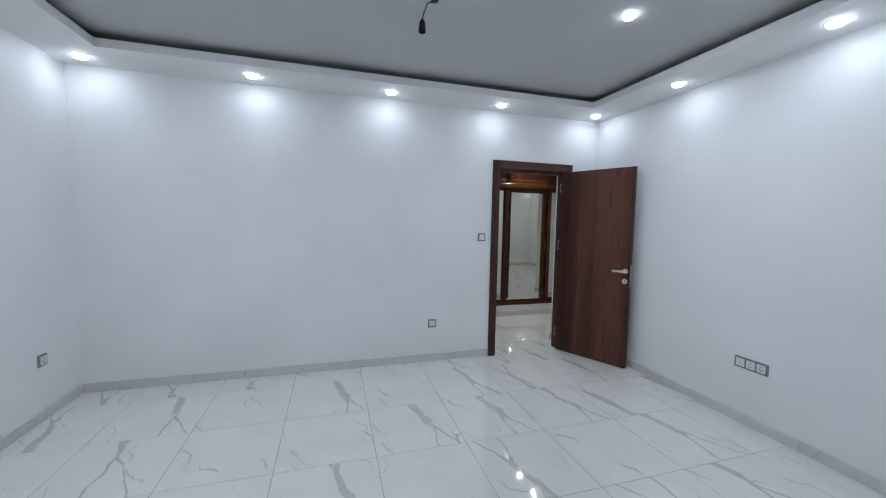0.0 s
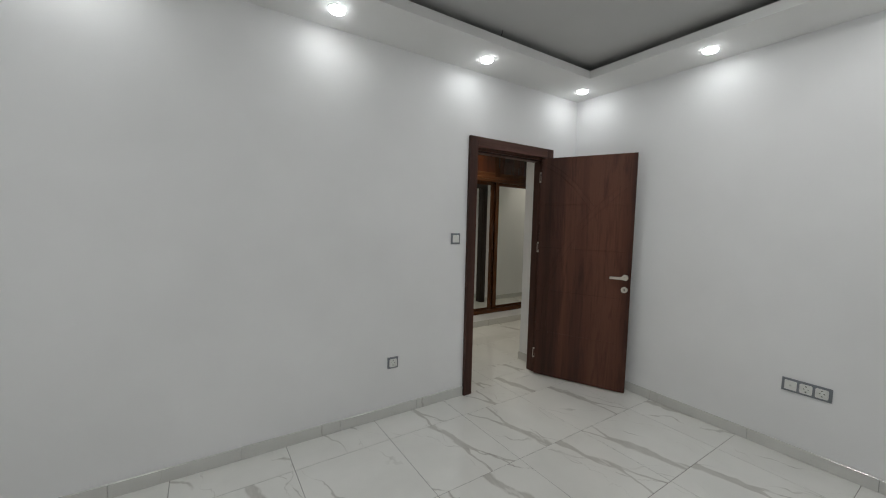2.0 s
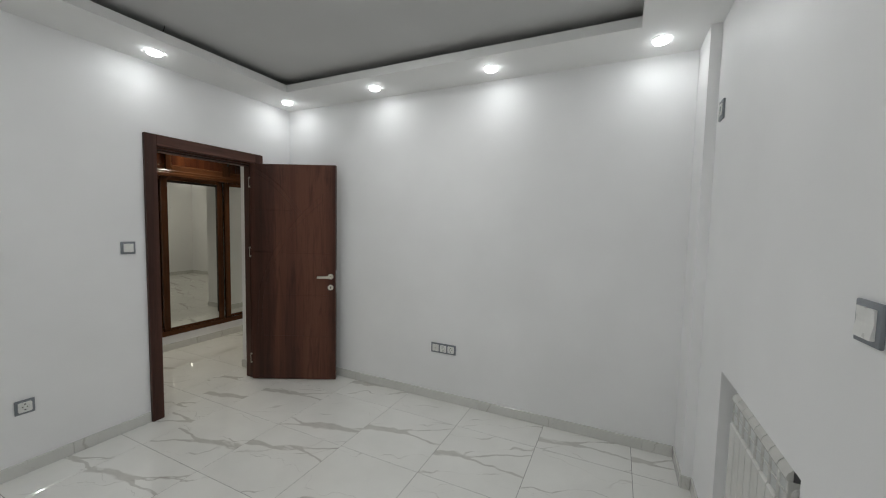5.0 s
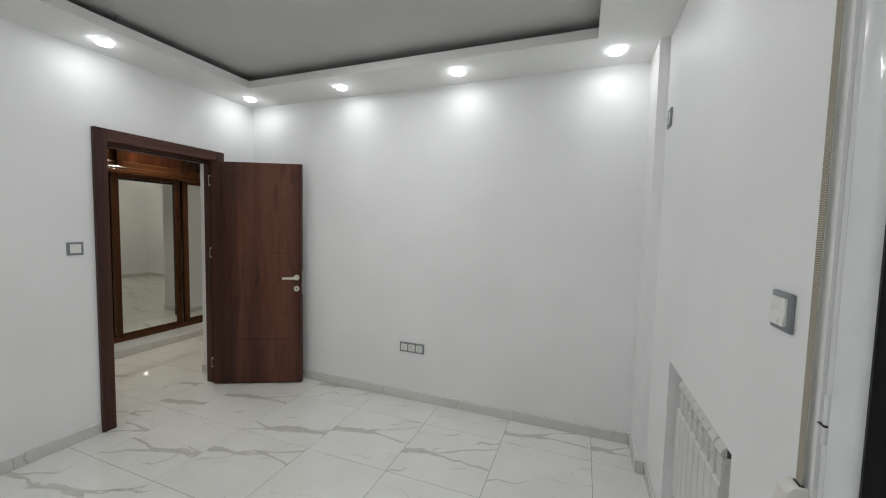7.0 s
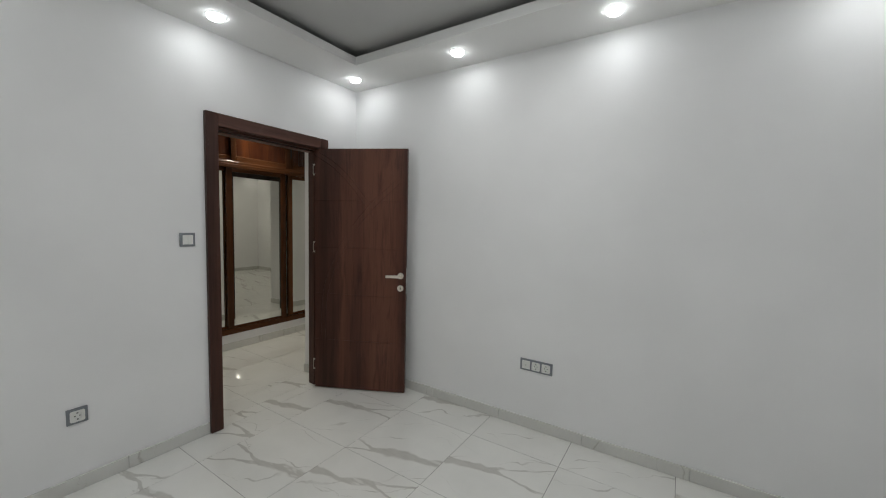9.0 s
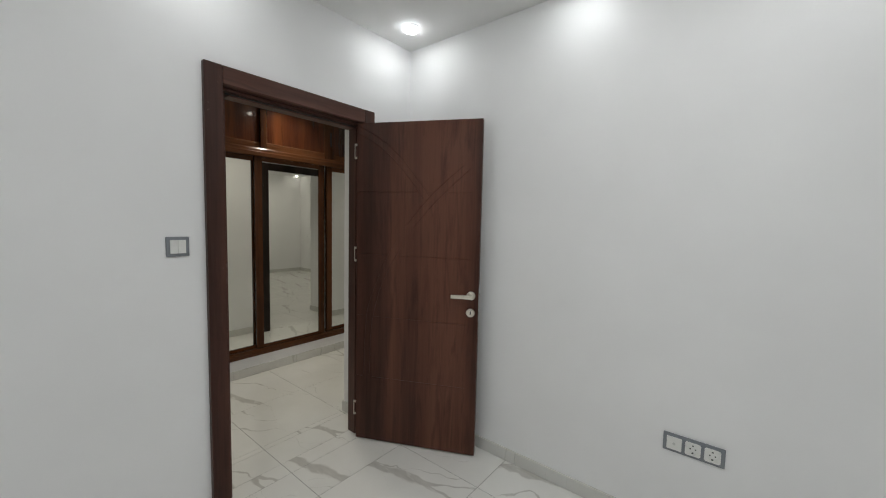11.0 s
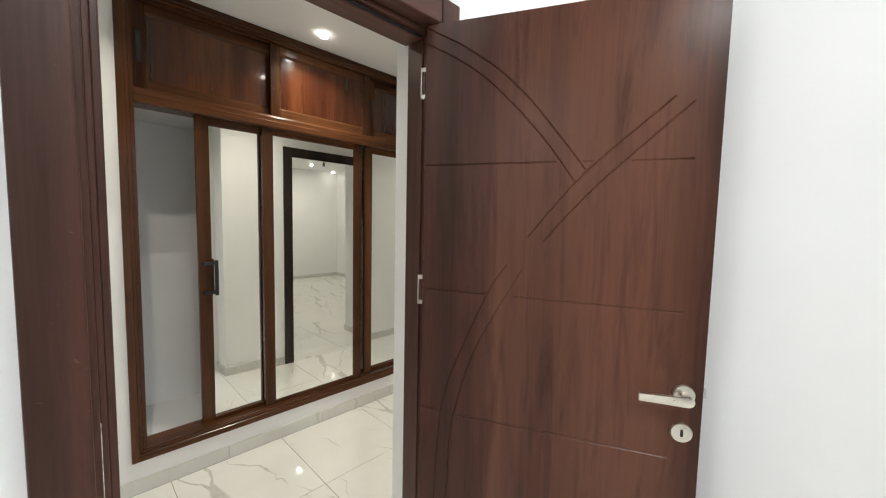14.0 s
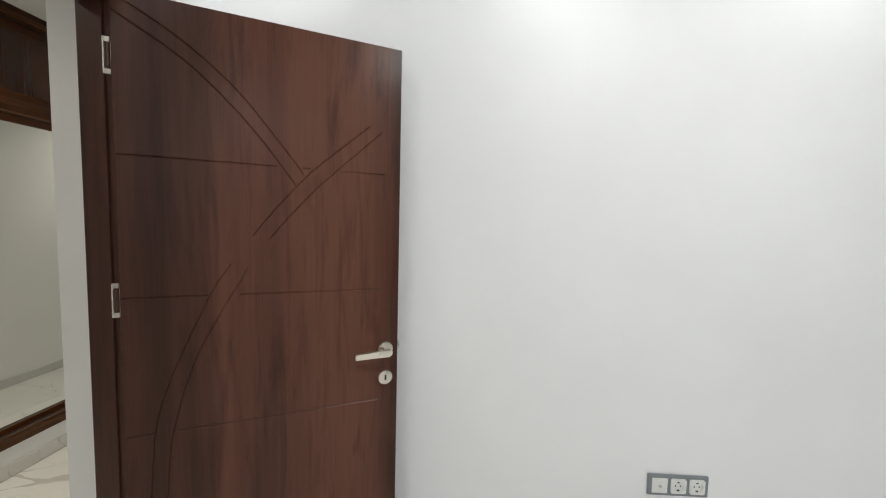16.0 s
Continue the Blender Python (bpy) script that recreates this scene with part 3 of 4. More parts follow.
for name, b in (("back_panel", (0.066, W - 0.066, 0.602, 0.612, 0.012, H - 0.01)), ("side_panel", (0.055, 0.064, 0.131, 0.601, 0.0305, H - 0.01)), ("side_panel", (W - 0.064, W - 0.055, 0.131, 0.601, 0.0305, H - 0.01)),
                ("bottom_board", (0.066, W - 0.066, 0.131, 0.601, 0.012, 0.030)), ("divider_board", (0.066, W - 0.066, 0.131, 0.601, zr + 0.02, zr + 0.045))):
    part(name, boxes(b), INNER, wardrobe, "plain pale grey board")


def mirror_door(x0, x1, y, label, handle=False):
    d = part("sliding_door", boxes((x0 + 0.004, x1 - 0.004, y + 0.012, y + 0.022, 0.035, zr - 0.004)), FRAME_Z, wardrobe, label)
    zb, zt = 0.030, zr - 0.002
    s = 0.062
    for name, b, mm in (("stile", (x0, x0 + s, y, y + 0.030, zb, zt), FRAME_Z), ("stile", (x1 - s, x1, y, y + 0.030, zb, zt), FRAME_Z),
                        ("rail", (x0 + s, x1 - s, y + 0.001, y + 0.029, zb, zb + 0.046), FRAME_X), ("rail", (x0 + s, x1 - s, y + 0.001, y + 0.029, zt - 0.046, zt), FRAME_X)):
        part(name, boxes(b, bevel=0.003), mm, d)
    part("mirror", boxes((x0 + s - 0.002, x1 - s + 0.002, y + 0.0085, y + 0.0115, zb + 0.044, zt - 0.044)), MIRROR, d, "clear mirror panel")
    part("bead", boxes((x0 + s, x0 + s + 0.004, y + 0.004, y + 0.0085, zb + 0.046, zt - 0.046), (x1 - s - 0.004, x1 - s, y + 0.004, y + 0.0085, zb + 0.046, zt - 0.046)), FRAME_Z, d)
    if handle:
        hx, z0, z1 = x0 + 0.079, 0.989 - KZ0, 1.193 - KZ0
        bm = boxes((hx - 0.009, hx + 0.009, y - 0.046, y - 0.030, z0, z1), bevel=0.003)
        for zf in (z0 + 0.018, z1 - 0.018):
            box(bm, hx - 0.062, hx - 0.004, y - 0.040, y - 0.028, zf - 0.009, zf + 0.009)
            box(bm, hx - 0.062, hx - 0.046, y - 0.0282, y + 0.001, zf - 0.008, zf + 0.008)
        part("handle", bm, BLACK, d, "black metal bar handle")
    return d


YFRONT, YBACK = 0.025, 0.060
mirror_door(2.242 - KX0, 2.950 - KX0, YBACK, "mirrored sliding door, slid aside", True)
mirror_door(2.582 - KX0, 3.294 - KX0, YFRONT, "mirrored sliding door")
mirror_door(3.348 - KX0, 4.047 - KX0, YBACK, "mirrored sliding door")


def panel_door(x0, x1, y, label, pull=None):
    z0, z1 = zr + 0.064, H - 0.054
    d = part("upper_door", boxes((x0 + 0.05, x1 - 0.05, y + 0.012, y + 0.020, z0 + 0.05, z1 - 0.045)), PANEL, wardrobe, label)
    s = 0.056
    for name, b, mm in (("stile", (x0, x0 + s, y, y + 0.028, z0, z1), FRAME_Z), ("stile", (x1 - s, x1, y, y + 0.028, z0, z1), FRAME_Z),
                        ("rail", (x0 + s, x1 - s, y + 0.001, y + 0.027, z0, z0 + 0.055), FRAME_X), ("rail", (x0 + s, x1 - s, y + 0.001, y + 0.027, z1 - 0.05, z1), FRAME_X)):
        part(name, boxes(b, bevel=0.004), mm, d)
    # mitred bead round the field
    bm = bmesh.new()
    a0, a1, b0, b1 = x0 + s, x1 - s, z0 + 0.055, z1 - 0.05
    for lo, hi, horizontal, at, sgn in ((a0, a1, True, b0, 1), (a0, a1, True, b1, -1), (b0, b1, False, a0, 1), (b0, b1, False, a1, -1)):
        prof = [(at, y + 0.003), (at + sgn * 0.010, y + 0.011), (at, y + 0.012)]
        if horizontal:
            prism(bm, [(q, p) for p, q in prof], lo, hi, "x")
        else:
            prism(bm, prof, lo, hi, "z")
    part("bead", bm, FRAME_X, d)
    if pull is not None:
        zc = (z0 + z1) / 2
        part("recessed_pull", boxes((pull - 0.011, pull + 0.011, y - 0.002, y + 0.004, zc - 0.075, zc + 0.075), bevel=0.0015), GASKET, d, "black recessed finger pull")
        part("pull_slot", boxes((pull - 0.005, pull + 0.005, y - 0.0032, y - 0.0018, zc - 0.06, zc + 0.06)), SOCKET_HOLE, d)
    return d


panel_door(0.069, 2.76 - KX0, YBACK, "varnished mahogany sliding panel", 0.069 + 0.028)
panel_door(2.638 - KX0, 3.360 - KX0, YFRONT, "varnished mahogany sliding panel")
panel_door(3.370 - KX0, 4.047 - KX0, YBACK, "varnished mahogany sliding panel", 3.370 - KX0 + 0.028)


# ---- electrical fittings ----
def plate(t, w, h, deep=0.009):
    bm = boxes((-w / 2, w / 2, -deep, 0.0, -h / 2, h / 2), bevel=0.003)
    part("cover_plate", bm, GREY_PLATE, t, "slate grey plastic frame", True)


def socket_insert(t, x, size=0.058):
    """A square insert with a round well sunk into it, two contact holes and earth clips."""
    front, back, h, r, n = -0.0140, -0.0085, size / 2, 0.0200, 32
    bm = bmesh.new()
    rings = [[], [], [], []]
    for k in range(n):
        a = 2 * math.pi * (k + 0.5) / n
        c, z = math.cos(a), math.sin(a)
        q = h / max(abs(c), abs(z))
        for ring, (u, y) in zip(rings, ((q, back), (q, front), (r, front), (r * 0.95, front + 0.0048))):
            ring.append(bm.verts.new((x + c * u, y, z * u)))
    for r0, r1 in zip(rings, rings[1:]):
        for k in range(n):
            bm.faces.new((r0[k], r0[(k + 1) % n], r1[(k + 1) % n], r1[k]))
    bm.faces.new(rings[-1])
    part("insert", bm, WHITE_PLASTIC, t, "white socket insert with a round well")
    for dx in (-0.0095, 0.0095):
        bm = bmesh.new()
        lathe(bm, [(0.0030, 0.0), (0.0030, 0.0006)], 16, pose(x + dx, front + 0.0048, 0, 90))
        part("contact_hole", bm, SOCKET_HOLE, t)
    for dz in (-0.0165, 0.0165):
        part("earth_clip", boxes((x - 0.0035, x + 0.0035, front + 0.0006, front + 0.0047, dz - 0.0022, dz + 0.0022)), SOCKET_HOLE, t, "dark earth clip")


def aerial_insert(t, x, size=0.058):
    part("insert", boxes((x - size / 2, x + size / 2, -0.0140, -0.0085, -size / 2, size / 2), bevel=0.0012), WHITE_PLASTIC, t, "white aerial insert")
    bm = bmesh.new()
    lathe(bm, [(0.0055, 0.0), (0.0055, 0.004), (0.003, 0.004), (0.003, 0.001)], 20, pose(x, -0.0138, 0, 90))
    part("aerial_connector", bm, PLUG, t, "", True)


def rockers(t, count, size=0.058, tilt=0.0):
    w = size / count
    for k in range(count):
        x0 = -size / 2 + k * w
        bm = bmesh.new()
        prism(bm, [(-0.0085, -size / 2), (-0.0145 - tilt, -size / 2), (-0.0125, 0.0), (-0.0145 + tilt * 0.5, size / 2), (-0.0085, size / 2)], x0 + 0.0006, x0 + w - 0.0006, "x")
        part("rocker", bm, WHITE_PLASTIC, t, "ivory white rocker")


sw = thing("light_switch", pose(1.556, Y1, 1.307), "grey-framed double light switch beside the door", "switch")
plate(sw, 0.086, 0.086)
rockers(sw, 2)
so = thing("wall_socket", pose(1.023, Y1, 0.402), "grey-framed single wall socket near the floor", "socket", "single wall sockets")
plate(so, 0.084, 0.084)
socket_insert(so, 0)
copy_thing(so, pose(X0, 3.27, 0.432, 0, 0, 90))
tr = thing("triple_wall_socket", pose(X1, 1.893, 0.458, 0, 0, -90), "grey-framed triple plate with aerial and two sockets", "socket")
plate(tr, 0.230, 0.084)
aerial_insert(tr, -0.071)
socket_insert(tr, 0.0)
socket_insert(tr, 0.071)
s2 = thing("shutter_switch", pose(1.163, Y0, 1.342, 0, 0, 180), "grey-framed single rocker switch beside the window", "switch")
plate(s2, 0.086, 0.086)
rockers(s2, 1, 0.060, 0.002)
s3 = thing("air_conditioner_socket", pose(2.53, Y0, 2.133, 0, 0, 180), "grey-framed socket high on the wall", "socket")
plate(s3, 0.084, 0.100, 0.010)
socket_insert(s3, 0)


# ---- radiator ----
rad = thing("radiator", pose(1.528, Y0 - ND, 0.0), "white aluminium panel radiator set in a wall niche", "radiator")
SEC, RZ0, RZ1 = 0.0705, 0.27, 0.848
RY0, RY1 = 0.022, ND - 0.018


CAP = [(-0.002, -0.056), (0.0, -0.049), (-0.005, -0.034), (-0.028, -0.008), (-0.046, 0.0)]     # sloping front of the cap, from its lower lip to its top


def radiator_section(k):
    x0 = k * SEC
    a, b = x0 + 0.0020, x0 + SEC - 0.0020
    bm = bmesh.new()
    # cap with a sloping front
    prism(bm, [(RY1 + y, RZ1 + z) for y, z in CAP] + [(RY0 + 0.004, RZ1), (RY0, RZ1 - 0.006), (RY0, RZ1 - 0.022), (RY1 - 0.050, RZ1 - 0.022), (RY1 - 0.014, RZ1 - 0.056)], a, b, "x")
    # flat front panel
    prism(bm, [(RY1, RZ0), (RY1, RZ1 - 0.158), (RY1 - 0.004, RZ1 - 0.151), (RY1 - 0.014, RZ1 - 0.151), (RY1 - 0.014, RZ0)], x0 + 0.002, x0 + SEC - 0.002, "x")
    # grille ribs between panel and cap
    for c in (x0 + 0.004, x0 + SEC - 0.004):
        box(bm, c - 0.0020, c + 0.0020, RY1 - 0.016, RY1 - 0.005, RZ1 - 0.152, RZ1 - 0.054)
    box(bm, a, b, RY1 - 0.016, RY1 - 0.006, RZ1 - 0.106, RZ1 - 0.101)
    sec = part("section", bm, ENAMEL, rad)
    part("grille_back", boxes((x0 + 0.0067, x0 + SEC - 0.0067, RY0 + 0.03, RY1 - 0.010, RZ1 - 0.151, RZ1 - 0.056)), RADIATOR_CORE, sec)
    part("column", boxes((x0 + 0.022, x0 + 0.048, RY0 + 0.012, RY1 - 0.016, RZ0 + 0.02, RZ1 - 0.152), bevel=0.006), ENAMEL, sec)
    part("fin", boxes((x0 + 0.008, x0 + 0.011, RY0 + 0.02, RY1 - 0.015, RZ0 + 0.03, RZ1 - 0.153), (x0 + 0.0595, x0 + 0.0625, RY0 + 0.02, RY1 - 0.015, RZ0 + 0.03, RZ1 - 0.153)), ENAMEL, sec)
    if k:
        bm = bmesh.new()
        prism(bm, [(RY1 + y - 0.0016, RZ1 + z - 0.0016) for y, z in CAP] + [(RY0 + 0.006, RZ1 - 0.0016), (RY0 + 0.006, RZ1 - 0.020), (RY1 - 0.050, RZ1 - 0.020), (RY1 - 0.012, RZ1 - 0.056)], x0 - 0.0019, x0 + 0.0019, "x")
        part("seam", bm, SEAM_SHADE, sec)


for k in range(8):
    radiator_section(k)
# thin dark piece: the shade of the hollow under the cap, put in as colour
part("end_shade_strip", boxes((0.0, 0.0018, RY0 + 0.02, RY1 - 0.018, RZ1 - 0.056, RZ1 - 0.0235)), SEAM_SHADE, rad, "flat dark strip standing in for the shade under the end cap")
part("end_plate", boxes((-0.0008, 0.0016, RY0 + 0.012, RY1 - 0.006, RZ0 + 0.02, RZ1 - 0.0565), bevel=0.0004, segments=1), ENAMEL, rad)
for z in (RZ1 - 0.092, RZ0 + 0.04):
    for x, s in ((0.0, -1), (8 * SEC, 1)):
        bm = bmesh.new()
        lathe(bm, [(0.0, 0.0), (0.021, 0.0), (0.021, 0.006), (0.015, 0.010), (0.009, 0.010), (0.009, 0.003)][1:], 24, pose(x + s * 0.0006, RY1 - 0.036, z, 0, 90 * s, 0))
        part("end_plug", bm, PLUG, rad, "grey threaded plug", True)
for z in (0.40, 0.75):
    for x in (0.141, 0.423):
        part("bracket", boxes((x - 0.012, x + 0.012, 0.0, RY0 + 0.02, z - 0.012, z + 0.012)), ENAMEL, rad)


# ---- balcony door ----
win = thing("window_1", pose(WX1, Y0, 0), "white glazed balcony door in a plastic frame", "window", "", "structure")
part("window_frame", boxes((-0.072, -0.001, -0.075, -0.004, 0.0, WTOP - 0.002), (WX0 - WX1 + 0.001, WX0 - WX1 + 0.072, -0.075, -0.004, 0.0, WTOP - 0.002),
                           (WX0 - WX1 + 0.072, -0.072, -0.075, -0.004, WTOP - 0.072, WTOP - 0.002), bevel=0.005, segments=3), PVC, win, "glossy white plastic frame", True)
sash = part("sash", boxes((-0.130, -0.055, -0.07, 0.018, 0.02, WTOP - 0.065), (-0.52, -0.44, -0.07, 0.018, 0.02, WTOP - 0.065),
                          (-0.44, -0.130, -0.07, 0.017, WTOP - 0.145, WTOP - 0.066), (-0.44, -0.130, -0.07, 0.017, 0.021, 0.12), bevel=0.012, segments=4), PVC, win, "glossy white plastic sash", True)
part("gasket", boxes((-0.135, -0.1305, -0.045, 0.008, 0.12, WTOP - 0.145), (-0.4395, -0.435, -0.045, 0.008, 0.12, WTOP - 0.145)), GASKET, sash, "black rubber seal")
pane = part("pane", boxes((-0.435, -0.135, -0.034, -0.028, 0.12, WTOP - 0.145)), GLASS, sash, "clear glass pane")
pane.visible_shadow = False
for z in (0.25, 1.185, 1.95):
    bm = bmesh.new()
    tube(bm, [(-0.036, 0.006, z - 0.045), (-0.036, 0.006, z + 0.045)], 0.0062, 16)
    part("hinge", bm, PVC, sash, "white capped hinge", True)
    part("hinge_gap", boxes((-0.0455, -0.0265, -0.003, 0.0152, z - 0.011, z - 0.009)), GASKET, sash)
strap = thing("roller_shutter_strap", pose(1.037, Y0, 0), "beige woven shutter strap hanging to an ivory wall winder", "shutter strap")
part("strap", boxes((-0.010, 0.010, 0.0085, 0.010, 1.025, SOFFIT - 0.03)), WEBBING, strap, "beige ribbed webbing")
bm = bmesh.new()
prism(bm, [(0.0, 0.805), (0.030, 0.805), (0.040, 0.825), (0.042, 0.965), (0.036, 1.010), (0.022, 1.025), (0.0, 1.025)], -0.019, 0.019, "x")
bmesh.ops.bevel(bm, geom=bm.edges[:], offset=0.003, segments=2, affect="EDGES", profile=0.5)
wind = part("winder", bm, STRAP_BOX, strap, "ivory plastic strap winder", True)
part("slot", boxes((-0.0125, 0.0125, 0.005, 0.014, 1.021, 1.027)), SOCKET_HOLE, wind)
part("top_guide", boxes((-0.016, 0.016, 0.0, 0.018, SOFFIT - 0.055, SOFFIT - 0.002), bevel=0.003), STRAP_BOX, strap)


# ---- lamps ----
def lamp_data(watts, colour):
    d = bpy.data.lights.new("downlight_beam", "AREA")
    d.shape, d.size = "DISK", 0.080
    d.energy, d.color = watts, colour
    return d


COOL, WARM = (0.982, 1.0, 0.990), (1.0, 0.935, 0.79)
BEAM = lamp_data(LAMP_W, COOL)
TRAY_BEAM = lamp_data(TRAY_W, COOL)
HALL_BEAM = lamp_data(HALL_W, WARM)
HALL_BEAM.spread = radians(135)
FAR_BEAM = lamp_data(FAR_W, WARM)
FAR_BORDER = lamp_data(0.15, WARM)


def downlight(x, y, z, group, data=BEAM, glow=LENS):
    t = thing("recessed_downlight", pose(x, y, z), "round white recessed downlight, switched on", "downlight", group)
    bm = bmesh.new()
    lathe(bm, [(0.0435, -0.0005), (0.045, -0.0030), (0.050, -0.0035), (0.055, -0.0020), (0.056, 0.0), (0.044, 0.0)], 40)
    part("trim_ring", bm, TRIM, t, "white trim ring", True)
    bm = bmesh.new()
    lathe(bm, [(0.0428, -0.0008), (0.0428, -0.0120), (0.039, -0.0180), (0.028, -0.0215), (0.004, -0.0230)], 40)
    part("lens", bm, glow, t, "glowing frosted lens", True)
    beam = new("beam", data)
    beam.parent = t
    beam.location = (0, 0, -0.026)
    return t


first = downlight(-1.735, 3.457, SOFFIT, "downlights round the ceiling border")
for x in (-0.597, 0.539, 1.640, 2.746):
    copy_thing(first, pose(x, 3.457, SOFFIT))
for y in (0.414, 1.462, 2.462):
    copy_thing(first, pose(2.746, y, SOFFIT))
    copy_thing(first, pose(-1.735, y, SOFFIT))
for x in (-0.597, 0.539, 1.640):
    copy_thing(first, pose(x, 0.40, SOFFIT))
tray_lamp = downlight(1.768, 1.952, TRAY, "downlights in the tray", TRAY_BEAM)
tray_lamp.scale = (0.75, 0.75, 1.0)
# unseen twin, added to even out the room's light
copy_thing(tray_lamp, pose(-0.764, 1.952, TRAY)).scale = (0.75, 0.75, 1.0)
hall = downlight(2.868, 4.993, HALL, "corridor downlights", HALL_BEAM, WARM_LENS)
hall.scale = (0.56, 0.56, 1.0)
# those at x 1.86 and 5.20 are unseen, added to brighten wardrobe and corridor
for x, y in ((2.87, 4.58), (1.86, 4.58), (5.20, 4.60)):
    copy_thing(hall, pose(x, y, HALL)).scale = (0.56, 0.56, 1.0)
far = downlight(6.38, -0.76, FARZ, "downlights of the second room", FAR_BORDER, WARM_LENS)
far.scale = (0.7, 0.7, 1.0)
# unseen copies, added to fill the second room with light
for x, y in ((6.38, 1.60), (3.40, -0.76), (3.40, 1.60)):
    copy_thing(far, pose(x, y, FARZ)).scale = (0.7, 0.7, 1.0)
far = downlight(5.43, 0.05, FARZ, "central downlights of the second room", FAR_BEAM, WARM_LENS)
far.scale = (0.7, 0.7, 1.0)
# this second central one is a helper out of view, brightening the mirrored room
copy_thing(far, pose(4.20, 2.10, FARZ)).scale = (0.7, 0.7, 1.0)


def lampholder(x, y, ztop, zlow, lean):
    t = thing("pendant_lampholder", pose(x, y, ztop), "bare black lampholder hanging on a short cable", "lampholder", "bare lampholders")
    n = ztop - zlow
    bm = bmesh.new()
    turns = smooth_line([(1.0, 0.0), (0.93, 0.10), (0.62, 0.17), (0.36, 0.30), (0.27, 0.50), (0.10, 0.72), (0.0, 1.0)], 4)
    tube(bm, [(lean[0] * a, lean[1] * a, -(n - 0.068) * d) for a, d in turns], 0.0033, 10)
    part("cable", bm, BAKELITE, t, "thin black cable", True)
    bm = bmesh.new()
    lathe(bm, [(0.007, -n + 0.072), (0.013, -n + 0.066), (0.0175, -n + 0.054), (0.0185, -n + 0.048), (0.0185, -n + 0.032), (0.0205, -n + 0.030), (0.0205, -n + 0.002), (0.018, -n), (0.0165, -n + 0.002), (0.0155, -n + 0.030)], 28)
    part("socket", bm, BAKELITE, t, "", True)
    bm = bmesh.new()
    lathe(bm, [(0.022, 0.0), (0.022, -0.006), (0.010, -0.010)], 24, Matrix.Translation((lean[0], lean[1], 0)))
    part("ceiling_grip", bm, BAKELITE, t, "", True)
    return t


lampholder(0.522, 2.150, TRAY, 2.540, (0.079, 0.03))
lampholder(4.95, 1.50, FARZ, 2.365, (0.03, 0.0))
loose = thing("loose_wire", pose(1.585, 3.25, LIP), "short loose dark wire standing up from the ceiling border", "wire")
bm = bmesh.new()
tube(bm, [(0, 0, 0), (0.006, -0.004, 0.02), (0.012, -0.004, 0.045)], 0.0022, 8)
part("wire", bm, BAKELITE, loose, "", True)


# ---- floors, tile by tile ----
def tile_mesh(w, d, name):
    g = 0.0014
    return mesh_of(name, boxes((-w / 2 + g, w / 2 - g, -d / 2 + g, d / 2 - g, -0.008, 0.0), bevel=0.0007, segments=1), TILE)


def lay(floor, x0, x1, y0, y1):
    """Square tiles on the common grid, cut at the edges of a rectangle."""
    meshes = {}
    i0, i1 = math.floor((x0 - TX) / P), math.ceil((x1 - TX) / P)
    j0, j1 = math.floor((y0 - TY) / P), math.ceil((y1 - TY) / P)
    for i in range(i0, i1):
        for j in range(j0, j1):
            a0, a1 = max(x0, TX + i * P), min(x1, TX + (i + 1) * P)
            b0, b1 = max(y0, TY + j * P), min(y1, TY + (j + 1) * P)
            if a1 - a0 < 0.02 or b1 - b0 < 0.02:
                continue
            key = (round(a1 - a0, 3), round(b1 - b0, 3))
            if key not in meshes:
                meshes[key] = tile_mesh(a1 - a0, b1 - b0, "floor_tile")
            ob = new("floor_tile", meshes[key])
            ob.parent = floor
            ob.location = ((a0 + a1) / 2, (b0 + b1) / 2, 0.0)


floor_room = setting("floor", boxes((X0 - 0.1, X1 + 0.05, YW, Y1, -0.1, -0.0015)), GROUT, "polished white marble-look tile floor with beige veins", "floor")
lay(floor_room, X0, X1, Y0, Y1)
floor_hall = setting("floor_corridor", boxes((0.6, 5.7, Y1, CY1 + 0.05, -0.1, -0.0015)), GROUT, "polished white marble-look tile floor of the corridor", "floor")
lay(floor_hall, DX0 + 0.022, DX1 - 0.022, Y1, YB)
lay(floor_hall, 0.7, 2.69, YB, CY0)
lay(floor_hall, 0.7, 5.6, CY0, CY1)
floor_far = setting("floor_second_room", boxes((X1 + 0.05, R2X1 + 0.1, R2Y0 - 0.1, Y1, -0.1, -0.0015), (X1 + 0.05, R2X1 + 0.1, Y1, CY0, -0.1, -0.0016)), GROUT, "polished white marble-look tile floor of the second room", "floor")
lay(floor_far, X1 + 0.125, R2X1, R2Y0, 3.95)
lay(floor_far, D2X0 + 0.02, D2X1 - 0.02, 3.95, CY0)
setting("floor_balcony", boxes((-2.3, 3.1, -1.6, YW, -0.1, -0.004)), GROUT, "plain balcony floor", "floor")
setting("threshold", boxes((WX0, WX1, YW, Y0, -0.001, 0.002)), GROUT, "plain door threshold", "threshold")

# ---- skirting, piece by piece ----
SKH, SKT = 0.076, 0.011


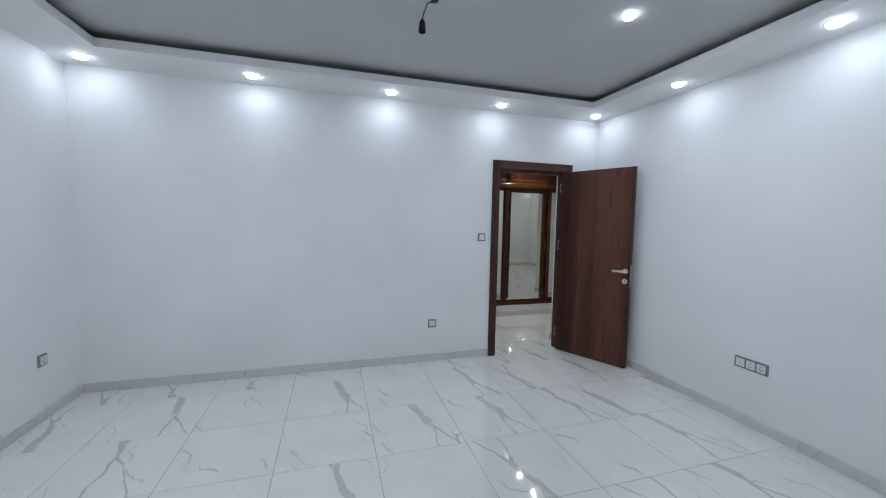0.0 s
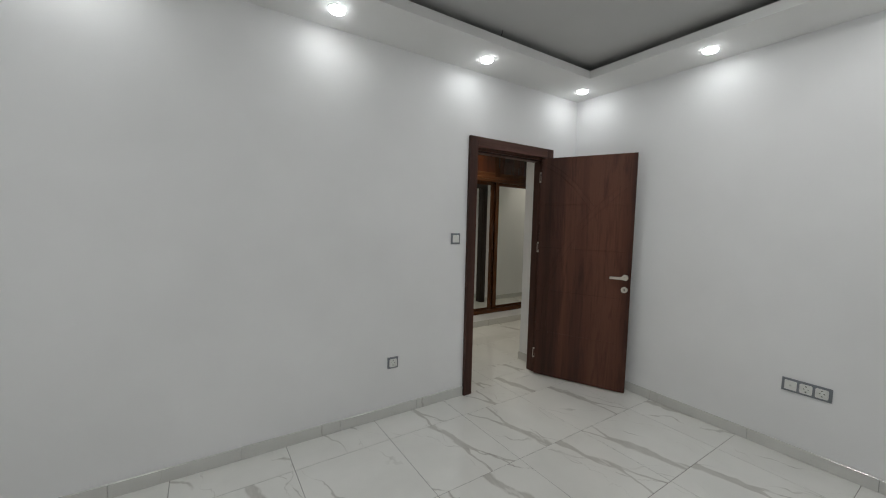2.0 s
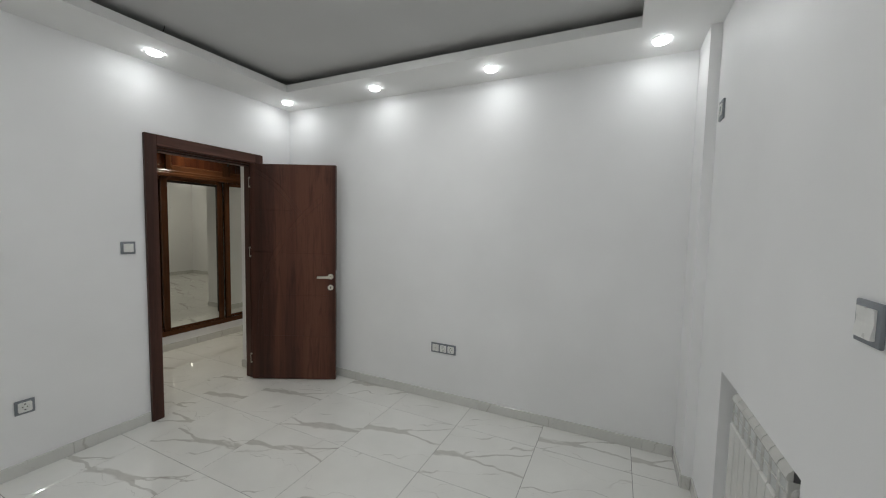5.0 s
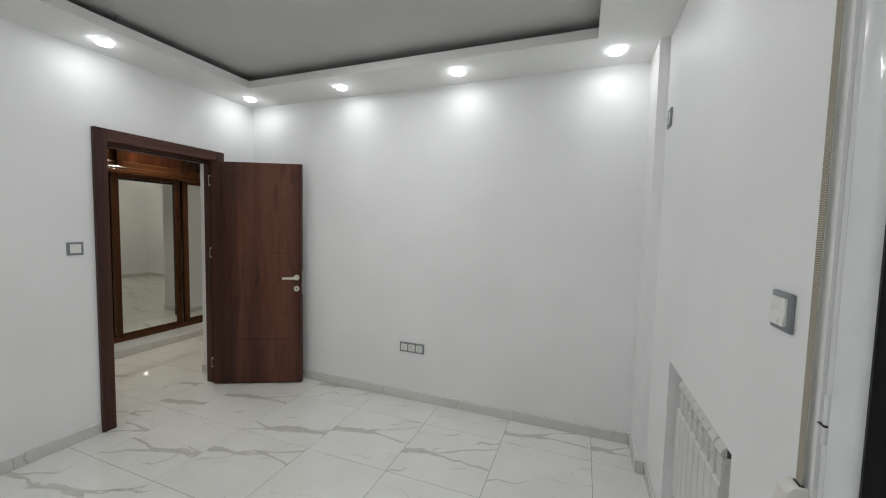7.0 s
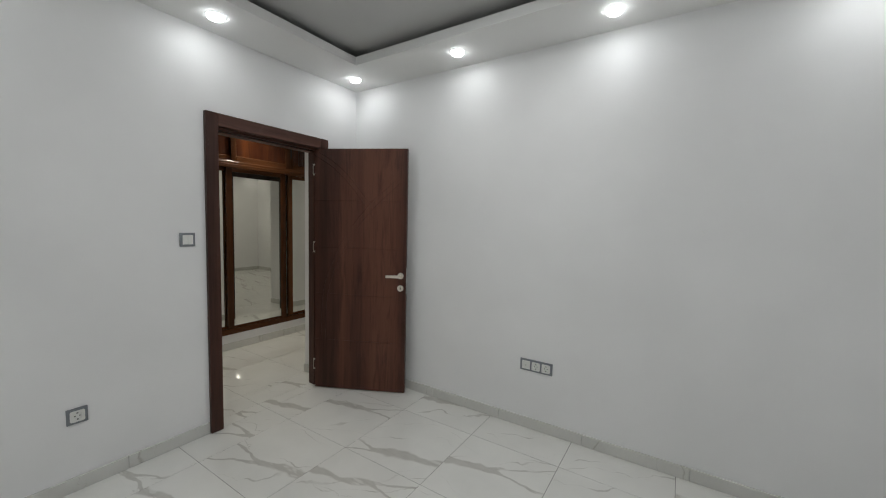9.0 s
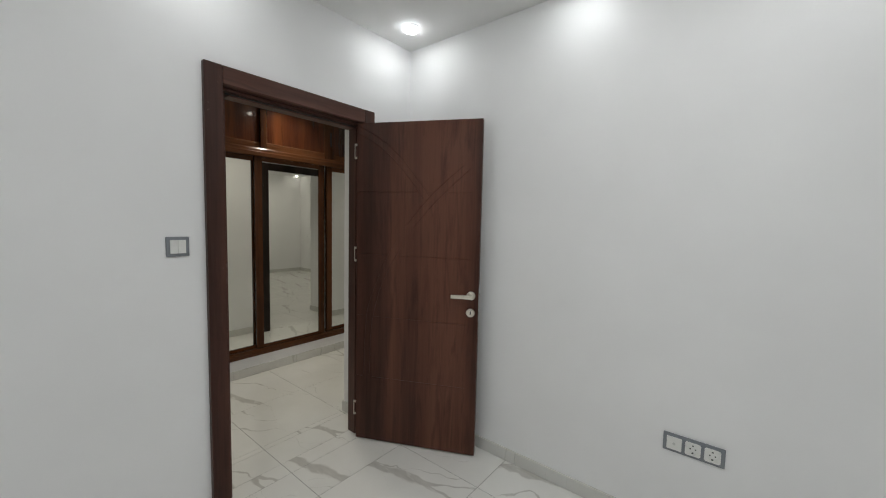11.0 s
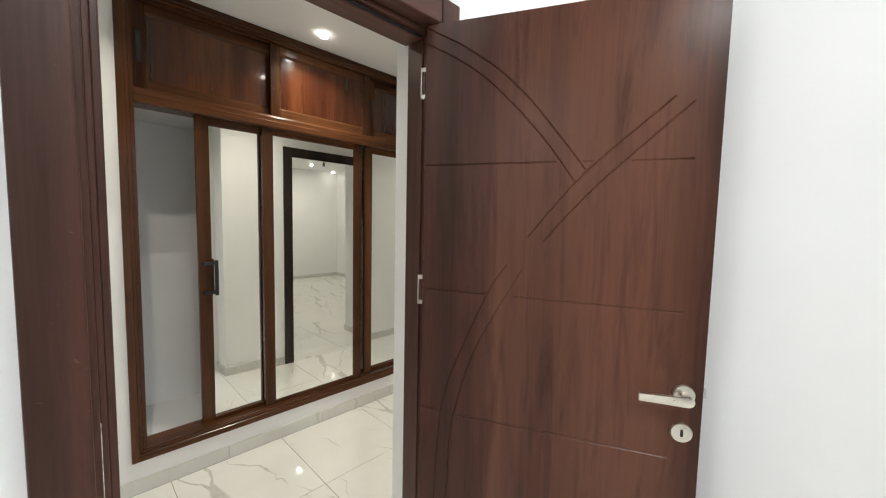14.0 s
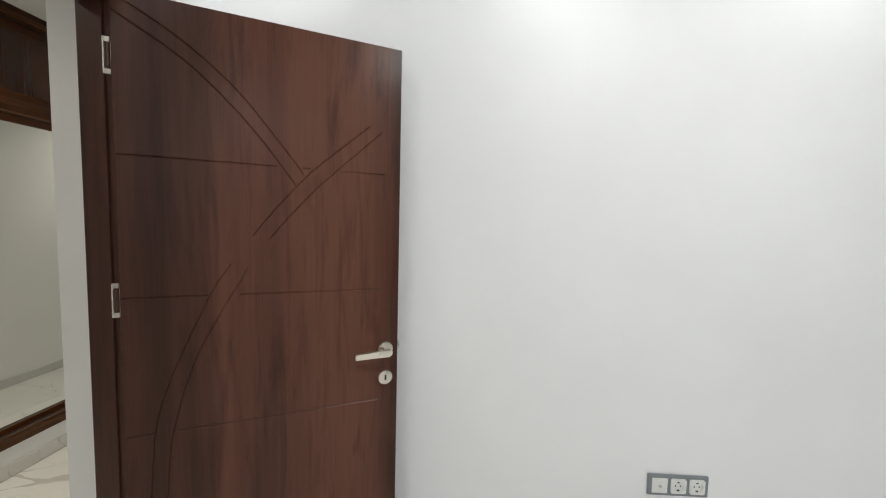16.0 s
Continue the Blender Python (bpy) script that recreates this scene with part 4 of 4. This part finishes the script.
def skirting(name, p, q, normal, phase=0.0):
    """Marble skirting along the wall from p to q, standing off to the side of normal."""
    p, q, n = Vector((*p, 0)), Vector((*q, 0)), Vector((*normal, 0))
    d = (q - p).normalized()
    run = (q - p).length
    base = setting(name, boxes((-0.0005, 0.0005, -0.0005, 0.0005, 0.001, 0.002)), GROUT, "marble-look skirting tiles along the wall", "skirting")
    s = -phase
    while s < run - 0.003:
        a, b = max(0.0, s), min(run, s + 0.595)
        s += 0.595
        if b - a < 0.01:
            continue
        ob = part("skirting_tile", boxes((-(b - a) / 2 + 0.0008, (b - a) / 2 - 0.0008, 0.0, SKT, 0.0005, SKH), bevel=0.0015, segments=1), SKIRT, base)
        turn = Matrix(((d.x, n.x, 0, 0), (d.y, n.y, 0, 0), (0, 0, 1, 0), (0, 0, 0, 1)))
        ob.matrix_local = Matrix.Translation(p + d * ((a + b) / 2)) @ turn


skirting("baseboard_door_side", (X0 + SKT, Y1), (1.664, Y1), (0, -1), 0.40)
skirting("baseboard_door_side_short", (2.633, Y1), (X1 - SKT, Y1), (0, -1))
skirting("baseboard_right", (X1, Y1), (X1, 0.186 + SKT), (-1, 0), 0.263)
skirting("baseboard_left", (X0, Y0), (X0, Y1), (1, 0), 0.2)
skirting("baseboard_pillar", (X1, 0.186), (2.66 - SKT, 0.186), (0, 1))
skirting("baseboard_pillar_end", (2.66, 0.186), (2.66, Y0 + SKT), (-1, 0))
skirting("baseboard_window_side", (2.66, Y0), (WX1 + 0.06, Y0), (0, 1), 0.1)
skirting("baseboard_window_side_left", (WX0, Y0), (X0 + SKT, Y0), (0, 1), 0.1)
skirting("baseboard_wardrobe", (0.7, CY1), (5.6, CY1), (0, -1), 0.13)
skirting("baseboard_pier", (2.69, YB + 0.02), (2.69, CY0 + SKT), (-1, 0))
skirting("baseboard_corridor", (2.69, CY0), (3.19, CY0), (0, 1))
skirting("baseboard_corridor_east", (4.16, CY0), (5.6, CY0), (0, 1))
skirting("baseboard_corridor_west", (0.7, YB), (1.71, YB), (0, 1))
skirting("baseboard_second_south", (X1 + 0.125, R2Y0), (R2X1, R2Y0), (0, 1))
skirting("baseboard_second_east", (R2X1, R2Y0), (R2X1, 3.95), (-1, 0))
skirting("baseboard_second_west", (X1 + 0.125, R2Y0), (X1 + 0.125, 3.95), (1, 0))
skirting("baseboard_second_pier", (4.24, 3.42 - SKT), (4.24, 3.95), (-1, 0))
skirting("baseboard_second_pier_front", (4.24, 3.42), (4.60, 3.42), (0, -1))
